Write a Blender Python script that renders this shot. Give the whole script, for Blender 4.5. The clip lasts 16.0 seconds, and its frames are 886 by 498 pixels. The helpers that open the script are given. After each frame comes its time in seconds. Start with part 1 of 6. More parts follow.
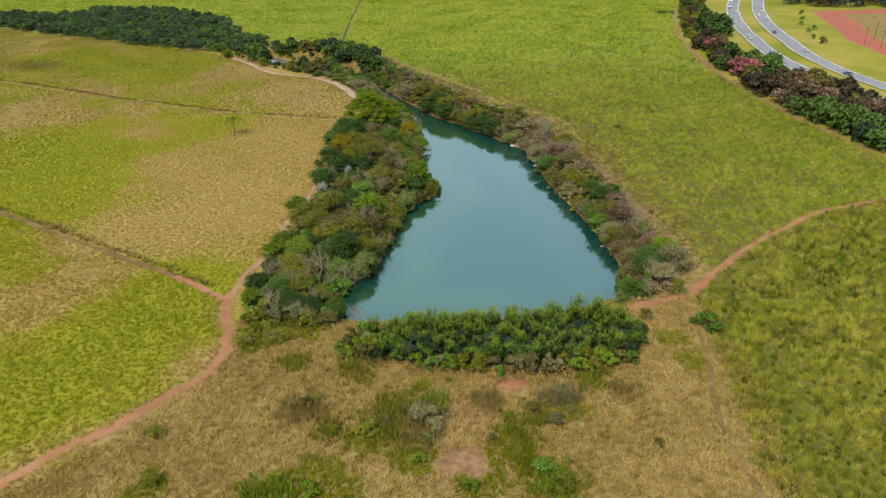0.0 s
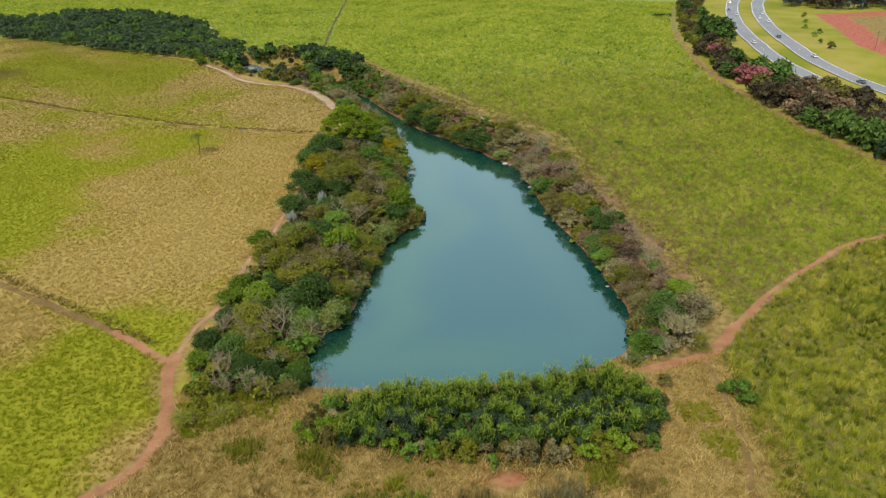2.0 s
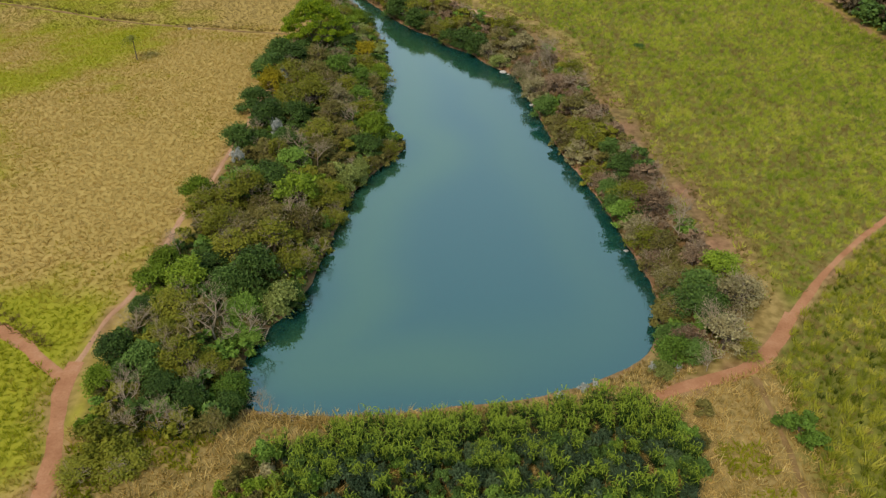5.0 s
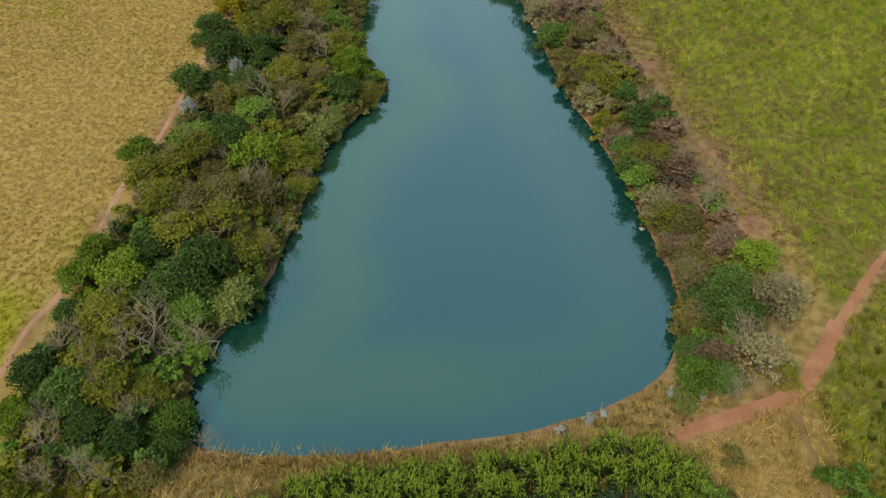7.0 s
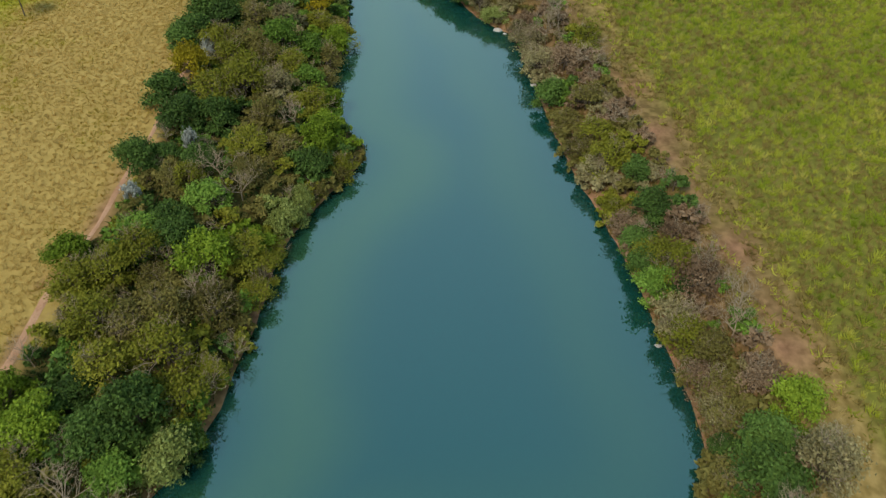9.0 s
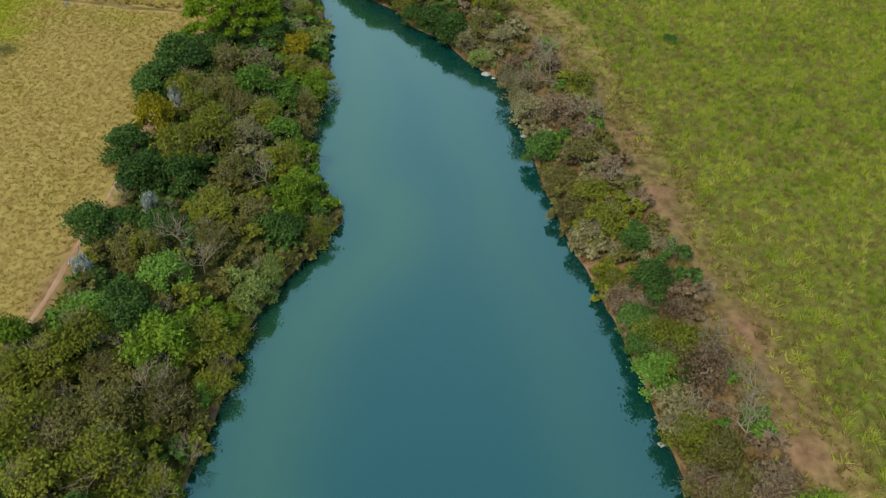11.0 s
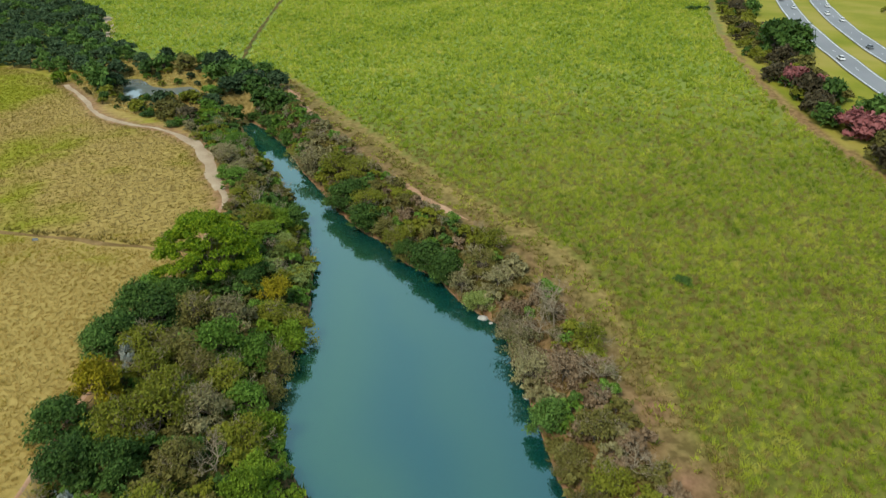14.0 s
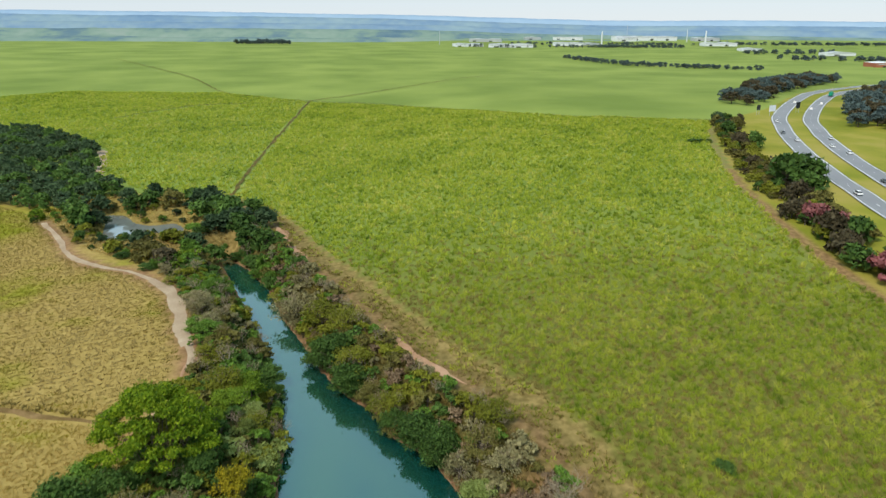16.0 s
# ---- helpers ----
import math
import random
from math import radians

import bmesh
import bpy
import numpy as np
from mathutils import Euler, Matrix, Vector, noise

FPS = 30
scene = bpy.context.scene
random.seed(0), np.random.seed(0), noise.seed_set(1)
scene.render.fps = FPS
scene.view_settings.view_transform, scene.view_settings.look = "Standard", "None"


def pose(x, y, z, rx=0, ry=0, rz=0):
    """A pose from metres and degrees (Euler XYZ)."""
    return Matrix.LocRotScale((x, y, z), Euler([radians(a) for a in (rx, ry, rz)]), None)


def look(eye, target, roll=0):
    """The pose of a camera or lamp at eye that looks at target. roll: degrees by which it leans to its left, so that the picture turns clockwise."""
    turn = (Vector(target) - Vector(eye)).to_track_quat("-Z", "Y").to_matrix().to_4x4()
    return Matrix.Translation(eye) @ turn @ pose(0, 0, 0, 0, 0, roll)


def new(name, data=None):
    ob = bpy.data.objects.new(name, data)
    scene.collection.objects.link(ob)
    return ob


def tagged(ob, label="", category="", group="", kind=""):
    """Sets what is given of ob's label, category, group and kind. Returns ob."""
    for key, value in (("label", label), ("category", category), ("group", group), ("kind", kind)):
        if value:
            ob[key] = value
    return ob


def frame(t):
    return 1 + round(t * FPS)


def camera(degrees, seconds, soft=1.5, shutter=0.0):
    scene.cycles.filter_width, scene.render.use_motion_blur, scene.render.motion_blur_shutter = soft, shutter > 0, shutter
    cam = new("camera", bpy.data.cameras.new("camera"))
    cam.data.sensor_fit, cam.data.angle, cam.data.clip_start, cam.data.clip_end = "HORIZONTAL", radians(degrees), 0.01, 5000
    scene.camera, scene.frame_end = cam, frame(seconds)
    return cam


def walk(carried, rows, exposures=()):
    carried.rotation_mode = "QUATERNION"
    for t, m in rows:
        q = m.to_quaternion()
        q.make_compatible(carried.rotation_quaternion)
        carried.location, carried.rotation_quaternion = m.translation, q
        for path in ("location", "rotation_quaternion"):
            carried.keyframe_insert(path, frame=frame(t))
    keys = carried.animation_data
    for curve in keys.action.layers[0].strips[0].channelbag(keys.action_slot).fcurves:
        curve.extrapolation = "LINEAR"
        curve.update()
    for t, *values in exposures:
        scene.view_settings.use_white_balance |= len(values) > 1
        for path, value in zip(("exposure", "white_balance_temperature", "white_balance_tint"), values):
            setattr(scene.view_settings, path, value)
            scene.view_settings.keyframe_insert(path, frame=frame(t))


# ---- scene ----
# ---- camera ----
cam = camera(64.2, 16.0, soft=1.3, shutter=0.35)
METRES, EYE, TILT, LEAN, TURN = 156.0, 72.5, 1.6, 0.0, 0.0
ROWS = [
    (0.0, 0.0, 0.0, 0.0, -0.07, -26.39, 0.14),
    (0.5, 0.0019, 0.0359, -0.0021, -0.39, -26.41, 0.14),
    (1.0, 0.0045, 0.0743, -0.0044, -0.58, -26.41, 0.12),
    (1.5, 0.0071, 0.1099, -0.0066, -0.75, -26.4, 0.11),
    (2.0, 0.0106, 0.1483, -0.009, -0.84, -26.39, 0.1),
    (2.5, 0.014, 0.1835, -0.011, -0.91, -26.82, 0.08),
    (3.0, 0.0175, 0.2217, -0.0128, -0.97, -27.69, 0.05),
    (3.5, 0.0213, 0.2561, -0.015, -1.0, -29.33, 0.05),
    (4.0, 0.0253, 0.2944, -0.0163, -1.03, -31.77, 0.03),
    (4.5, 0.0295, 0.3294, -0.0177, -1.04, -34.0, 0.03),
    (5.0, 0.0337, 0.3673, -0.0196, -1.04, -36.39, 0.01),
    (7.5, 0.055, 0.5489, -0.0244, -0.97, -45.75, -0.02),
    (8.0, 0.0593, 0.5869, -0.025, -0.96, -45.68, -0.04),
    (8.5, 0.0631, 0.6214, -0.0253, -0.98, -45.54, -0.08),
    (9.0, 0.0673, 0.6556, -0.0256, -1.09, -45.39, -0.12),
    (11.5, 0.0811, 0.7496, -0.0271, -1.55, -43.16, -0.54),
    (12.0, 0.0835, 0.7679, -0.0266, -1.56, -40.7, -0.54),
    (12.5, 0.0855, 0.7869, -0.0273, -1.54, -37.72, -0.55),
    (13.0, 0.088, 0.8112, -0.0278, -1.5, -34.53, -0.51),
    (13.5, 0.09, 0.8358, -0.0288, -1.48, -31.77, -0.49),
    (14.0, 0.0924, 0.8652, -0.03, -1.46, -29.08, -0.47),
    (14.5, 0.0948, 0.8935, -0.0311, -1.45, -26.7, -0.42),
    (15.0, 0.0979, 0.9267, -0.0324, -1.42, -24.17, -0.36),
    (15.5, 0.1008, 0.9579, -0.0337, -1.41, -21.83, -0.3),
    (16.0, 0.1045, 0.9935, -0.0357, -1.39, -19.34, -0.28),
]
walk(cam, [(t, pose(0, 0, EYE, TILT, LEAN, TURN) @ pose(METRES * x, METRES * y, METRES * z, 90 + pitch, roll, yaw)) for t, x, y, z, yaw, pitch, roll in ROWS],
     exposures=[(0.0, 0.48, 6750, 17), (3.5, 0.42, 6800, 18), (5.0, 0.33, 6900, 21), (8.0, 0.20, 6700, 17), (9.0, 0.20, 6600, 15), (11.5, 0.22, 6300, 7), (12.5, 0.26, 6300, 6), (14.0, 0.36, 6400, 8), (16.0, 0.42, 6350, 11)])

# ---- daylight ----
SUN_ELEV, SUN_AZ = 52.0, 215.0      # degrees; azimuth clockwise from +y
world = bpy.data.worlds.new("sky")
world.use_nodes = True
scene.world = world
wt = world.node_tree
sky = wt.nodes.new("ShaderNodeTexSky")
sky.sky_type = "NISHITA"
sky.sun_disc = False
sky.sun_elevation, sky.sun_rotation = radians(SUN_ELEV), radians(SUN_AZ)
sky.air_density, sky.dust_density, sky.ozone_density = 1.1, 0.0, 2.0
veil = wt.nodes.new("ShaderNodeMix")          # a thin even cloud deck over the clear sky
veil.data_type = "RGBA"
veil.inputs["Factor"].default_value = 0.86
haze, height, fade = wt.nodes.new("ShaderNodeTexCoord"), wt.nodes.new("ShaderNodeSeparateXYZ"), wt.nodes.new("ShaderNodeValToRGB")
fade.color_ramp.elements[0].color, fade.color_ramp.elements[1].color = (4.5, 5.2, 5.75, 1), (1.9, 3.4, 4.3, 1)
fade.color_ramp.elements[0].position, fade.color_ramp.elements[1].position = 0.05, 0.92
fade.color_ramp.elements.new(0.32).color = (5.8, 7.6, 8.6, 1)
wt.links.new(haze.outputs["Generated"], height.inputs[0])
wt.links.new(height.outputs["Z"], fade.inputs[0])
wt.links.new(fade.outputs[0], veil.inputs[7])
wt.links.new(sky.outputs[0], veil.inputs[6])
wt.links.new(veil.outputs[2], wt.nodes["Background"].inputs[0])
wt.nodes["Background"].inputs[1].default_value = 0.108
sun = new("sun", bpy.data.lights.new("sun", "SUN"))
sun.data.energy, sun.data.angle, sun.data.color = 2.6, radians(20), (1.0, 0.92, 0.77)
a, e = radians(SUN_AZ), radians(SUN_ELEV)
sun.matrix_world = look((0, 0, 300), Vector((0, 0, 300)) - Vector((math.sin(a) * math.cos(e), math.cos(a) * math.cos(e), math.sin(e))))

# ---- materials ----
def material(name, colors, rough=0.8, scale=0.3, fine=6.0, bump=0.0, island=0.0, obj=0.0, spec=0.08, detail=4.0, thin=0.0, tone=0.0):
    """Colours blended by coarse noise in world space, broken by fine noise, and by piece or object."""
    m = bpy.data.materials.new(name)
    m.use_nodes = True
    nt = m.node_tree
    n, l = nt.nodes, nt.links
    bsdf = n["Principled BSDF"]
    bsdf.inputs["Roughness"].default_value = rough
    bsdf.inputs["Specular IOR Level"].default_value = spec
    geo = n.new("ShaderNodeNewGeometry")
    coarse, grain = n.new("ShaderNodeTexNoise"), n.new("ShaderNodeTexNoise")
    coarse.inputs["Scale"].default_value, coarse.inputs["Detail"].default_value = scale, detail
    grain.inputs["Scale"].default_value, grain.inputs["Detail"].default_value = fine, 3.0
    for t in (coarse, grain):
        l.new(geo.outputs["Position"], t.inputs["Vector"])
    def mix_value(a, b, wa, wb):
        ma = n.new("ShaderNodeMath"); ma.operation = "MULTIPLY"; l.new(a, ma.inputs[0]); ma.inputs[1].default_value = wa
        mb = n.new("ShaderNodeMath"); mb.operation = "MULTIPLY_ADD"; l.new(b, mb.inputs[0]); mb.inputs[1].default_value = wb
        l.new(ma.outputs[0], mb.inputs[2])
        return mb.outputs[0]
    v = mix_value(coarse.outputs["Fac"], grain.outputs["Fac"], 0.7, 0.3)
    if island:
        v = mix_value(v, geo.outputs["Random Per Island"], 1.0 - island, island)
    if obj:
        info = n.new("ShaderNodeObjectInfo")
        v = mix_value(v, info.outputs["Random"], 1.0 - obj, obj)
    if tone:
        own = n.new("ShaderNodeAttribute"); own.attribute_name = "tone"
        v = mix_value(v, own.outputs["Fac"], 1.0 - tone, tone)
    ramp = n.new("ShaderNodeValToRGB")
    lo, hi = 0.30, 0.70
    el = ramp.color_ramp.elements
    for i, c in enumerate(colors):
        p = lo + (hi - lo) * i / max(1, len(colors) - 1)
        q = el[i] if i < 2 else el.new(p)
        q.position, q.color = p, (*c, 1)
    l.new(v, ramp.inputs[0])
    l.new(ramp.outputs[0], bsdf.inputs["Base Color"])
    if thin:
        tr, mx = n.new("ShaderNodeBsdfTranslucent"), n.new("ShaderNodeMixShader")
        mx.inputs[0].default_value = thin
        l.new(ramp.outputs[0], tr.inputs["Color"])
        l.new(bsdf.outputs[0], mx.inputs[1]); l.new(tr.outputs[0], mx.inputs[2])
        l.new(mx.outputs[0], n["Material Output"].inputs["Surface"])
    if bump:
        b = n.new("ShaderNodeBump")
        b.inputs["Strength"].default_value, b.inputs["Distance"].default_value = bump, 0.2
        l.new(grain.outputs["Fac"], b.inputs["Height"])
        l.new(b.outputs[0], bsdf.inputs["Normal"])
    return m

M_SOIL = material("red_soil", [(0.25, 0.112, 0.052), (0.35, 0.170, 0.085), (0.43, 0.24, 0.135)], 0.95, 0.25, 3.0, 0.4)
M_WORN = material("worn_earth", [(0.12, 0.075, 0.025), (0.19, 0.12, 0.045), (0.30, 0.19, 0.085)], 0.95, 0.3, 3.0, 0.4)
M_SAND = material("pale_sand", [(0.30, 0.215, 0.14), (0.40, 0.30, 0.20), (0.50, 0.40, 0.28)], 0.95, 0.2, 3.0, 0.3)
M_BARE = material("bare_pink_earth", [(0.30, 0.165, 0.09), (0.40, 0.235, 0.14), (0.48, 0.31, 0.20)], 0.95, 0.25, 3.0, 0.4)
M_TRAIL = material("grassy_trail", [(0.05, 0.062, 0.016), (0.110, 0.088, 0.022), (0.20, 0.12, 0.04)], 0.95, 0.3, 3.0, 0.4)
M_CANE = material("cane_leaves", [(0.13, 0.195, 0.018), (0.30, 0.375, 0.032), (0.45, 0.475, 0.052), (0.58, 0.52, 0.12)], 0.6, 0.04, 0.5, 0, 0.10, thin=0.42, tone=0.58)
M_CANE_YOUNG = material("young_cane_leaves", [(0.055, 0.080, 0.008), (0.20, 0.235, 0.020), (0.42, 0.415, 0.042), (0.58, 0.51, 0.10)], 0.6, 0.05, 0.5, 0, 0.10, thin=0.34, tone=0.7)
M_HUSK = material("dry_cane_trash", [(0.19, 0.145, 0.042), (0.30, 0.230, 0.075), (0.41, 0.32, 0.12)], 0.8, 0.1, 0.7, 0, 0.15, thin=0.35, tone=0.45)
M_BAMBOO = material("bamboo_leaves", [(0.070, 0.134, 0.007), (0.169, 0.263, 0.014), (0.318, 0.396, 0.021)], 0.55, 0.5, 1.5, 0, 0.4, thin=0.4)
M_MEADOW = material("meadow_grass", [(0.29, 0.31, 0.015), (0.35, 0.352, 0.022), (0.375, 0.312, 0.045), (0.405, 0.290, 0.075), (0.50, 0.37, 0.125)], 0.8, 0.3, 1.2, 0, 0.08, thin=0.55, tone=0.76)
M_STUBBLE = material("stubble_grass", [(0.166, 0.182, 0.009), (0.212, 0.215, 0.014), (0.232, 0.195, 0.029), (0.265, 0.194, 0.054), (0.331, 0.248, 0.096)], 0.8, 0.3, 1.2, 0, 0.08, thin=0.55, tone=0.76)
M_RUSH = material("rank_brown_grass", [(0.10, 0.082, 0.020), (0.17, 0.128, 0.036), (0.27, 0.20, 0.065)], 0.8, 0.2, 0.7, 0, 0.3, thin=0.3, tone=0.4)
M_WILD = material("rank_dry_grass", [(0.18, 0.130, 0.026), (0.36, 0.250, 0.068), (0.56, 0.405, 0.138), (0.70, 0.55, 0.23)], 0.8, 0.14, 0.7, 0, 0.25, thin=0.38, tone=0.4)
M_WEED = material("green_weeds", [(0.18, 0.205, 0.011), (0.29, 0.305, 0.018), (0.40, 0.385, 0.036)], 0.7, 0.05, 0.5, 0, 0.15, thin=0.58, tone=0.4)
M_CAR_WHITE = material("white_car_paint", [(0.7, 0.7, 0.7), (0.78, 0.78, 0.78)], 0.3, 1.0, 5.0, spec=0.5)
M_CAR_GREY = material("grey_car_paint", [(0.10, 0.11, 0.12), (0.16, 0.17, 0.18)], 0.3, 1.0, 5.0, spec=0.5)
M_CAR_GREEN = material("green_tarpaulin", [(0.02, 0.22, 0.13), (0.03, 0.30, 0.18)], 0.6, 1.0, 5.0)
M_GLASS_DARK = material("dark_window_glass", [(0.02, 0.025, 0.03), (0.04, 0.045, 0.05)], 0.1, 1.0, 5.0, spec=0.6)
M_RUBBER = material("tyre_rubber", [(0.02, 0.02, 0.02), (0.03, 0.03, 0.03)], 0.9, 1.0, 9.0)
M_WHITEWALL = material("white_cladding", [(0.62, 0.64, 0.66), (0.74, 0.75, 0.76)], 0.7, 0.05, 0.6)
M_GREYWALL = material("grey_cladding", [(0.36, 0.38, 0.40), (0.46, 0.48, 0.50)], 0.7, 0.05, 0.6)
M_ROOF = material("metal_roof", [(0.42, 0.44, 0.47), (0.56, 0.58, 0.60)], 0.5, 0.05, 0.6)
M_REDROOF = material("red_brick_wall", [(0.30, 0.10, 0.06), (0.38, 0.15, 0.09)], 0.8, 0.05, 0.6)
M_POLE = material("pole_wood", [(0.12, 0.10, 0.08), (0.18, 0.15, 0.12)], 0.9, 0.5, 5.0)
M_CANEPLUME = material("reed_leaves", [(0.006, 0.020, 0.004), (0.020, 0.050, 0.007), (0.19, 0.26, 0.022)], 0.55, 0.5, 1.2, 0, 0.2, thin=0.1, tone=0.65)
M_BARK = material("bark", [(0.09, 0.07, 0.05), (0.15, 0.12, 0.09)], 0.9, 1.0, 8.0)
M_TWIG = material("dead_twigs", [(0.25, 0.195, 0.125), (0.38, 0.31, 0.21)], 0.9, 1.0, 8.0)
M_ASPHALT = material("asphalt", [(0.21, 0.215, 0.225), (0.27, 0.275, 0.285)], 0.85, 0.05, 4.0)
M_PAINT = material("road_paint", [(0.7, 0.7, 0.68), (0.8, 0.8, 0.78)], 0.6, 0.3, 3.0)
# haze is put into the hill colours: bluer and paler with distance
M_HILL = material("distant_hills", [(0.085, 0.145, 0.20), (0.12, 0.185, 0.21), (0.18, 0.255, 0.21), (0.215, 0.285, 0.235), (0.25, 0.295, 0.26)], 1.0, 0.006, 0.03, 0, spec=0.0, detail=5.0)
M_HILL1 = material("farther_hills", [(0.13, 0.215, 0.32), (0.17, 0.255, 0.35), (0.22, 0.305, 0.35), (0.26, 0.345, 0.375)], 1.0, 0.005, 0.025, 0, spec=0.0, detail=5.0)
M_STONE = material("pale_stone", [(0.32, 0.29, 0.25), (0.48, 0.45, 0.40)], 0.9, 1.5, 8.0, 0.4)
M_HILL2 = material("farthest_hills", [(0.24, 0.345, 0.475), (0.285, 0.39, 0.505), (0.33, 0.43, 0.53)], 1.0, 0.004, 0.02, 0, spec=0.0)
LEAF = {
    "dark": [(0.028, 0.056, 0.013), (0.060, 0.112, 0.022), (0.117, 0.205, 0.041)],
    "mid": [(0.047, 0.090, 0.012), (0.097, 0.179, 0.023), (0.184, 0.311, 0.048)],
    "olive": [(0.105, 0.112, 0.012), (0.165, 0.175, 0.018), (0.245, 0.245, 0.030)],
    "bright": [(0.064, 0.102, 0.007), (0.123, 0.192, 0.015), (0.224, 0.320, 0.029)],
    "yellow": [(0.138, 0.120, 0.007), (0.290, 0.237, 0.013), (0.499, 0.392, 0.022)],
    "brown": [(0.082, 0.074, 0.020), (0.132, 0.120, 0.030), (0.200, 0.178, 0.048)],
    "grey": [(0.105, 0.095, 0.039), (0.206, 0.182, 0.080), (0.351, 0.310, 0.150)],
    "pale": [(0.092, 0.116, 0.025), (0.177, 0.217, 0.051), (0.310, 0.367, 0.111)],
    "red": [(0.200, 0.078, 0.072), (0.280, 0.100, 0.098), (0.360, 0.135, 0.130)],
    "silver": [(0.259, 0.281, 0.238), (0.368, 0.392, 0.344), (0.464, 0.480, 0.440)],
    "umber": [(0.041, 0.033, 0.018), (0.075, 0.062, 0.032), (0.132, 0.108, 0.058)],
    "teal": [(0.023, 0.043, 0.020), (0.046, 0.078, 0.034), (0.085, 0.132, 0.056)],
    "russet": [(0.085, 0.055, 0.030), (0.175, 0.117, 0.066), (0.324, 0.230, 0.138)],
    # foliage of far trees, with bluish haze put into its colour
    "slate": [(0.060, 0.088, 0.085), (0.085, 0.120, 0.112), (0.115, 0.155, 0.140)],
}
M_LEAF = {k: material("leaves_" + k, c, 0.6, 0.35, 1.2, 0, 0.3, 0.25, thin=0.14) for k, c in LEAF.items()}

def water_material(name, deep, shore, ior=2.4, shallow=None):
    m = bpy.data.materials.new(name)
    m.use_nodes = True
    n, l = m.node_tree.nodes, m.node_tree.links
    b = n["Principled BSDF"]
    b.inputs["Roughness"].default_value, b.inputs["IOR"].default_value = 0.04, ior
    b.inputs["Specular Tint"].default_value = (0.66, 0.96, 1.0, 1)
    geo, big, fine = n.new("ShaderNodeNewGeometry"), n.new("ShaderNodeTexNoise"), n.new("ShaderNodeTexNoise")
    big.inputs["Scale"].default_value, big.inputs["Detail"].default_value = 0.02, 1.0
    fine.inputs["Scale"].default_value, fine.inputs["Detail"].default_value = 1.6, 3.0
    l.new(geo.outputs["Position"], big.inputs["Vector"]); l.new(geo.outputs["Position"], fine.inputs["Vector"])
    r = n.new("ShaderNodeValToRGB")
    r.color_ramp.elements[0].position, r.color_ramp.elements[0].color = 0.35, (*deep, 1)
    r.color_ramp.elements[1].position, r.color_ramp.elements[1].color = 0.70, (*shore, 1)
    l.new(big.outputs["Fac"], r.inputs[0]); l.new(r.outputs[0], b.inputs["Base Color"])
    if shallow:                                   # milky green water over the shelf along the banks
        shelf, over = n.new("ShaderNodeAttribute"), n.new("ShaderNodeMix")
        shelf.attribute_name, over.data_type = "shelf", "RGBA"
        over.inputs[7].default_value = (*shallow, 1)
        l.new(shelf.outputs["Fac"], over.inputs["Factor"]); l.new(r.outputs[0], over.inputs[6]); l.new(over.outputs[2], b.inputs["Base Color"])
    bump = n.new("ShaderNodeBump")
    bump.inputs["Strength"].default_value, bump.inputs["Distance"].default_value = 0.06, 0.1
    l.new(fine.outputs["Fac"], bump.inputs["Height"]); l.new(bump.outputs[0], b.inputs["Normal"])
    return m

M_WATER = water_material("lake_water", (0.001, 0.040, 0.038), (0.003, 0.048, 0.040), 2.7, (0.026, 0.078, 0.030))
# pale sky reflection is partly put into the pond's base colour
M_POND = water_material("pond_water", (0.15, 0.17, 0.16), (0.20, 0.21, 0.19), 2.4)

# ---- helpers for shapes ----
rng = np.random.default_rng(7)

def mesh_of(name, verts, faces, mats):
    """A mesh from numpy arrays; faces are all quads or all triangles."""
    me = bpy.data.meshes.new(name)
    v, f = np.asarray(verts, dtype=np.float32), np.asarray(faces, dtype=np.int32)
    k = f.shape[1]
    me.vertices.add(len(v)); me.vertices.foreach_set("co", v.ravel())
    me.loops.add(f.size); me.loops.foreach_set("vertex_index", f.ravel())
    me.polygons.add(len(f)); me.polygons.foreach_set("loop_start", np.arange(0, f.size, k, dtype=np.int32))
    me.update(calc_edges=True)
    for m in (mats if isinstance(mats, (list, tuple)) else [mats]):
        me.materials.append(m)
    return me

def part(name, me, parent, label=""):
    ob = new(name, me)
    ob.parent = parent
    if label:
        ob["label"] = label
    return ob

def smooth(a, b, x):
    t = np.clip((x - a) / (b - a), 0, 1)
    return t * t * (3 - 2 * t)

def curve(pts, step=2.0):
    """A Catmull-Rom line through pts, with points about step apart."""
    p = np.array(pts, float)
    q = np.vstack([2 * p[0] - p[1], p, 2 * p[-1] - p[-2]])
    out = []
    for i in range(1, len(q) - 2):
        n = max(2, int(np.linalg.norm(q[i + 1] - q[i]) / step))
        for s in np.arange(n) / n:
            out.append(0.5 * (2 * q[i] + (q[i + 1] - q[i - 1]) * s + (2 * q[i - 1] - 5 * q[i] + 4 * q[i + 1] - q[i + 2]) * s * s
                              + (3 * q[i] - q[i - 1] - 3 * q[i + 1] + q[i + 2]) * s ** 3))
    out.append(q[-2])
    return np.array(out)

def inside(poly, x, y):
    p = np.asarray(poly, float)
    res = np.zeros(np.shape(x), bool)
    for (x1, y1), (x2, y2) in zip(p, np.roll(p, -1, 0)):
        c = (y1 > y) != (y2 > y)
        res ^= c & (x < (x2 - x1) * (y - y1) / (y2 - y1 + 1e-12) + x1)
    return res

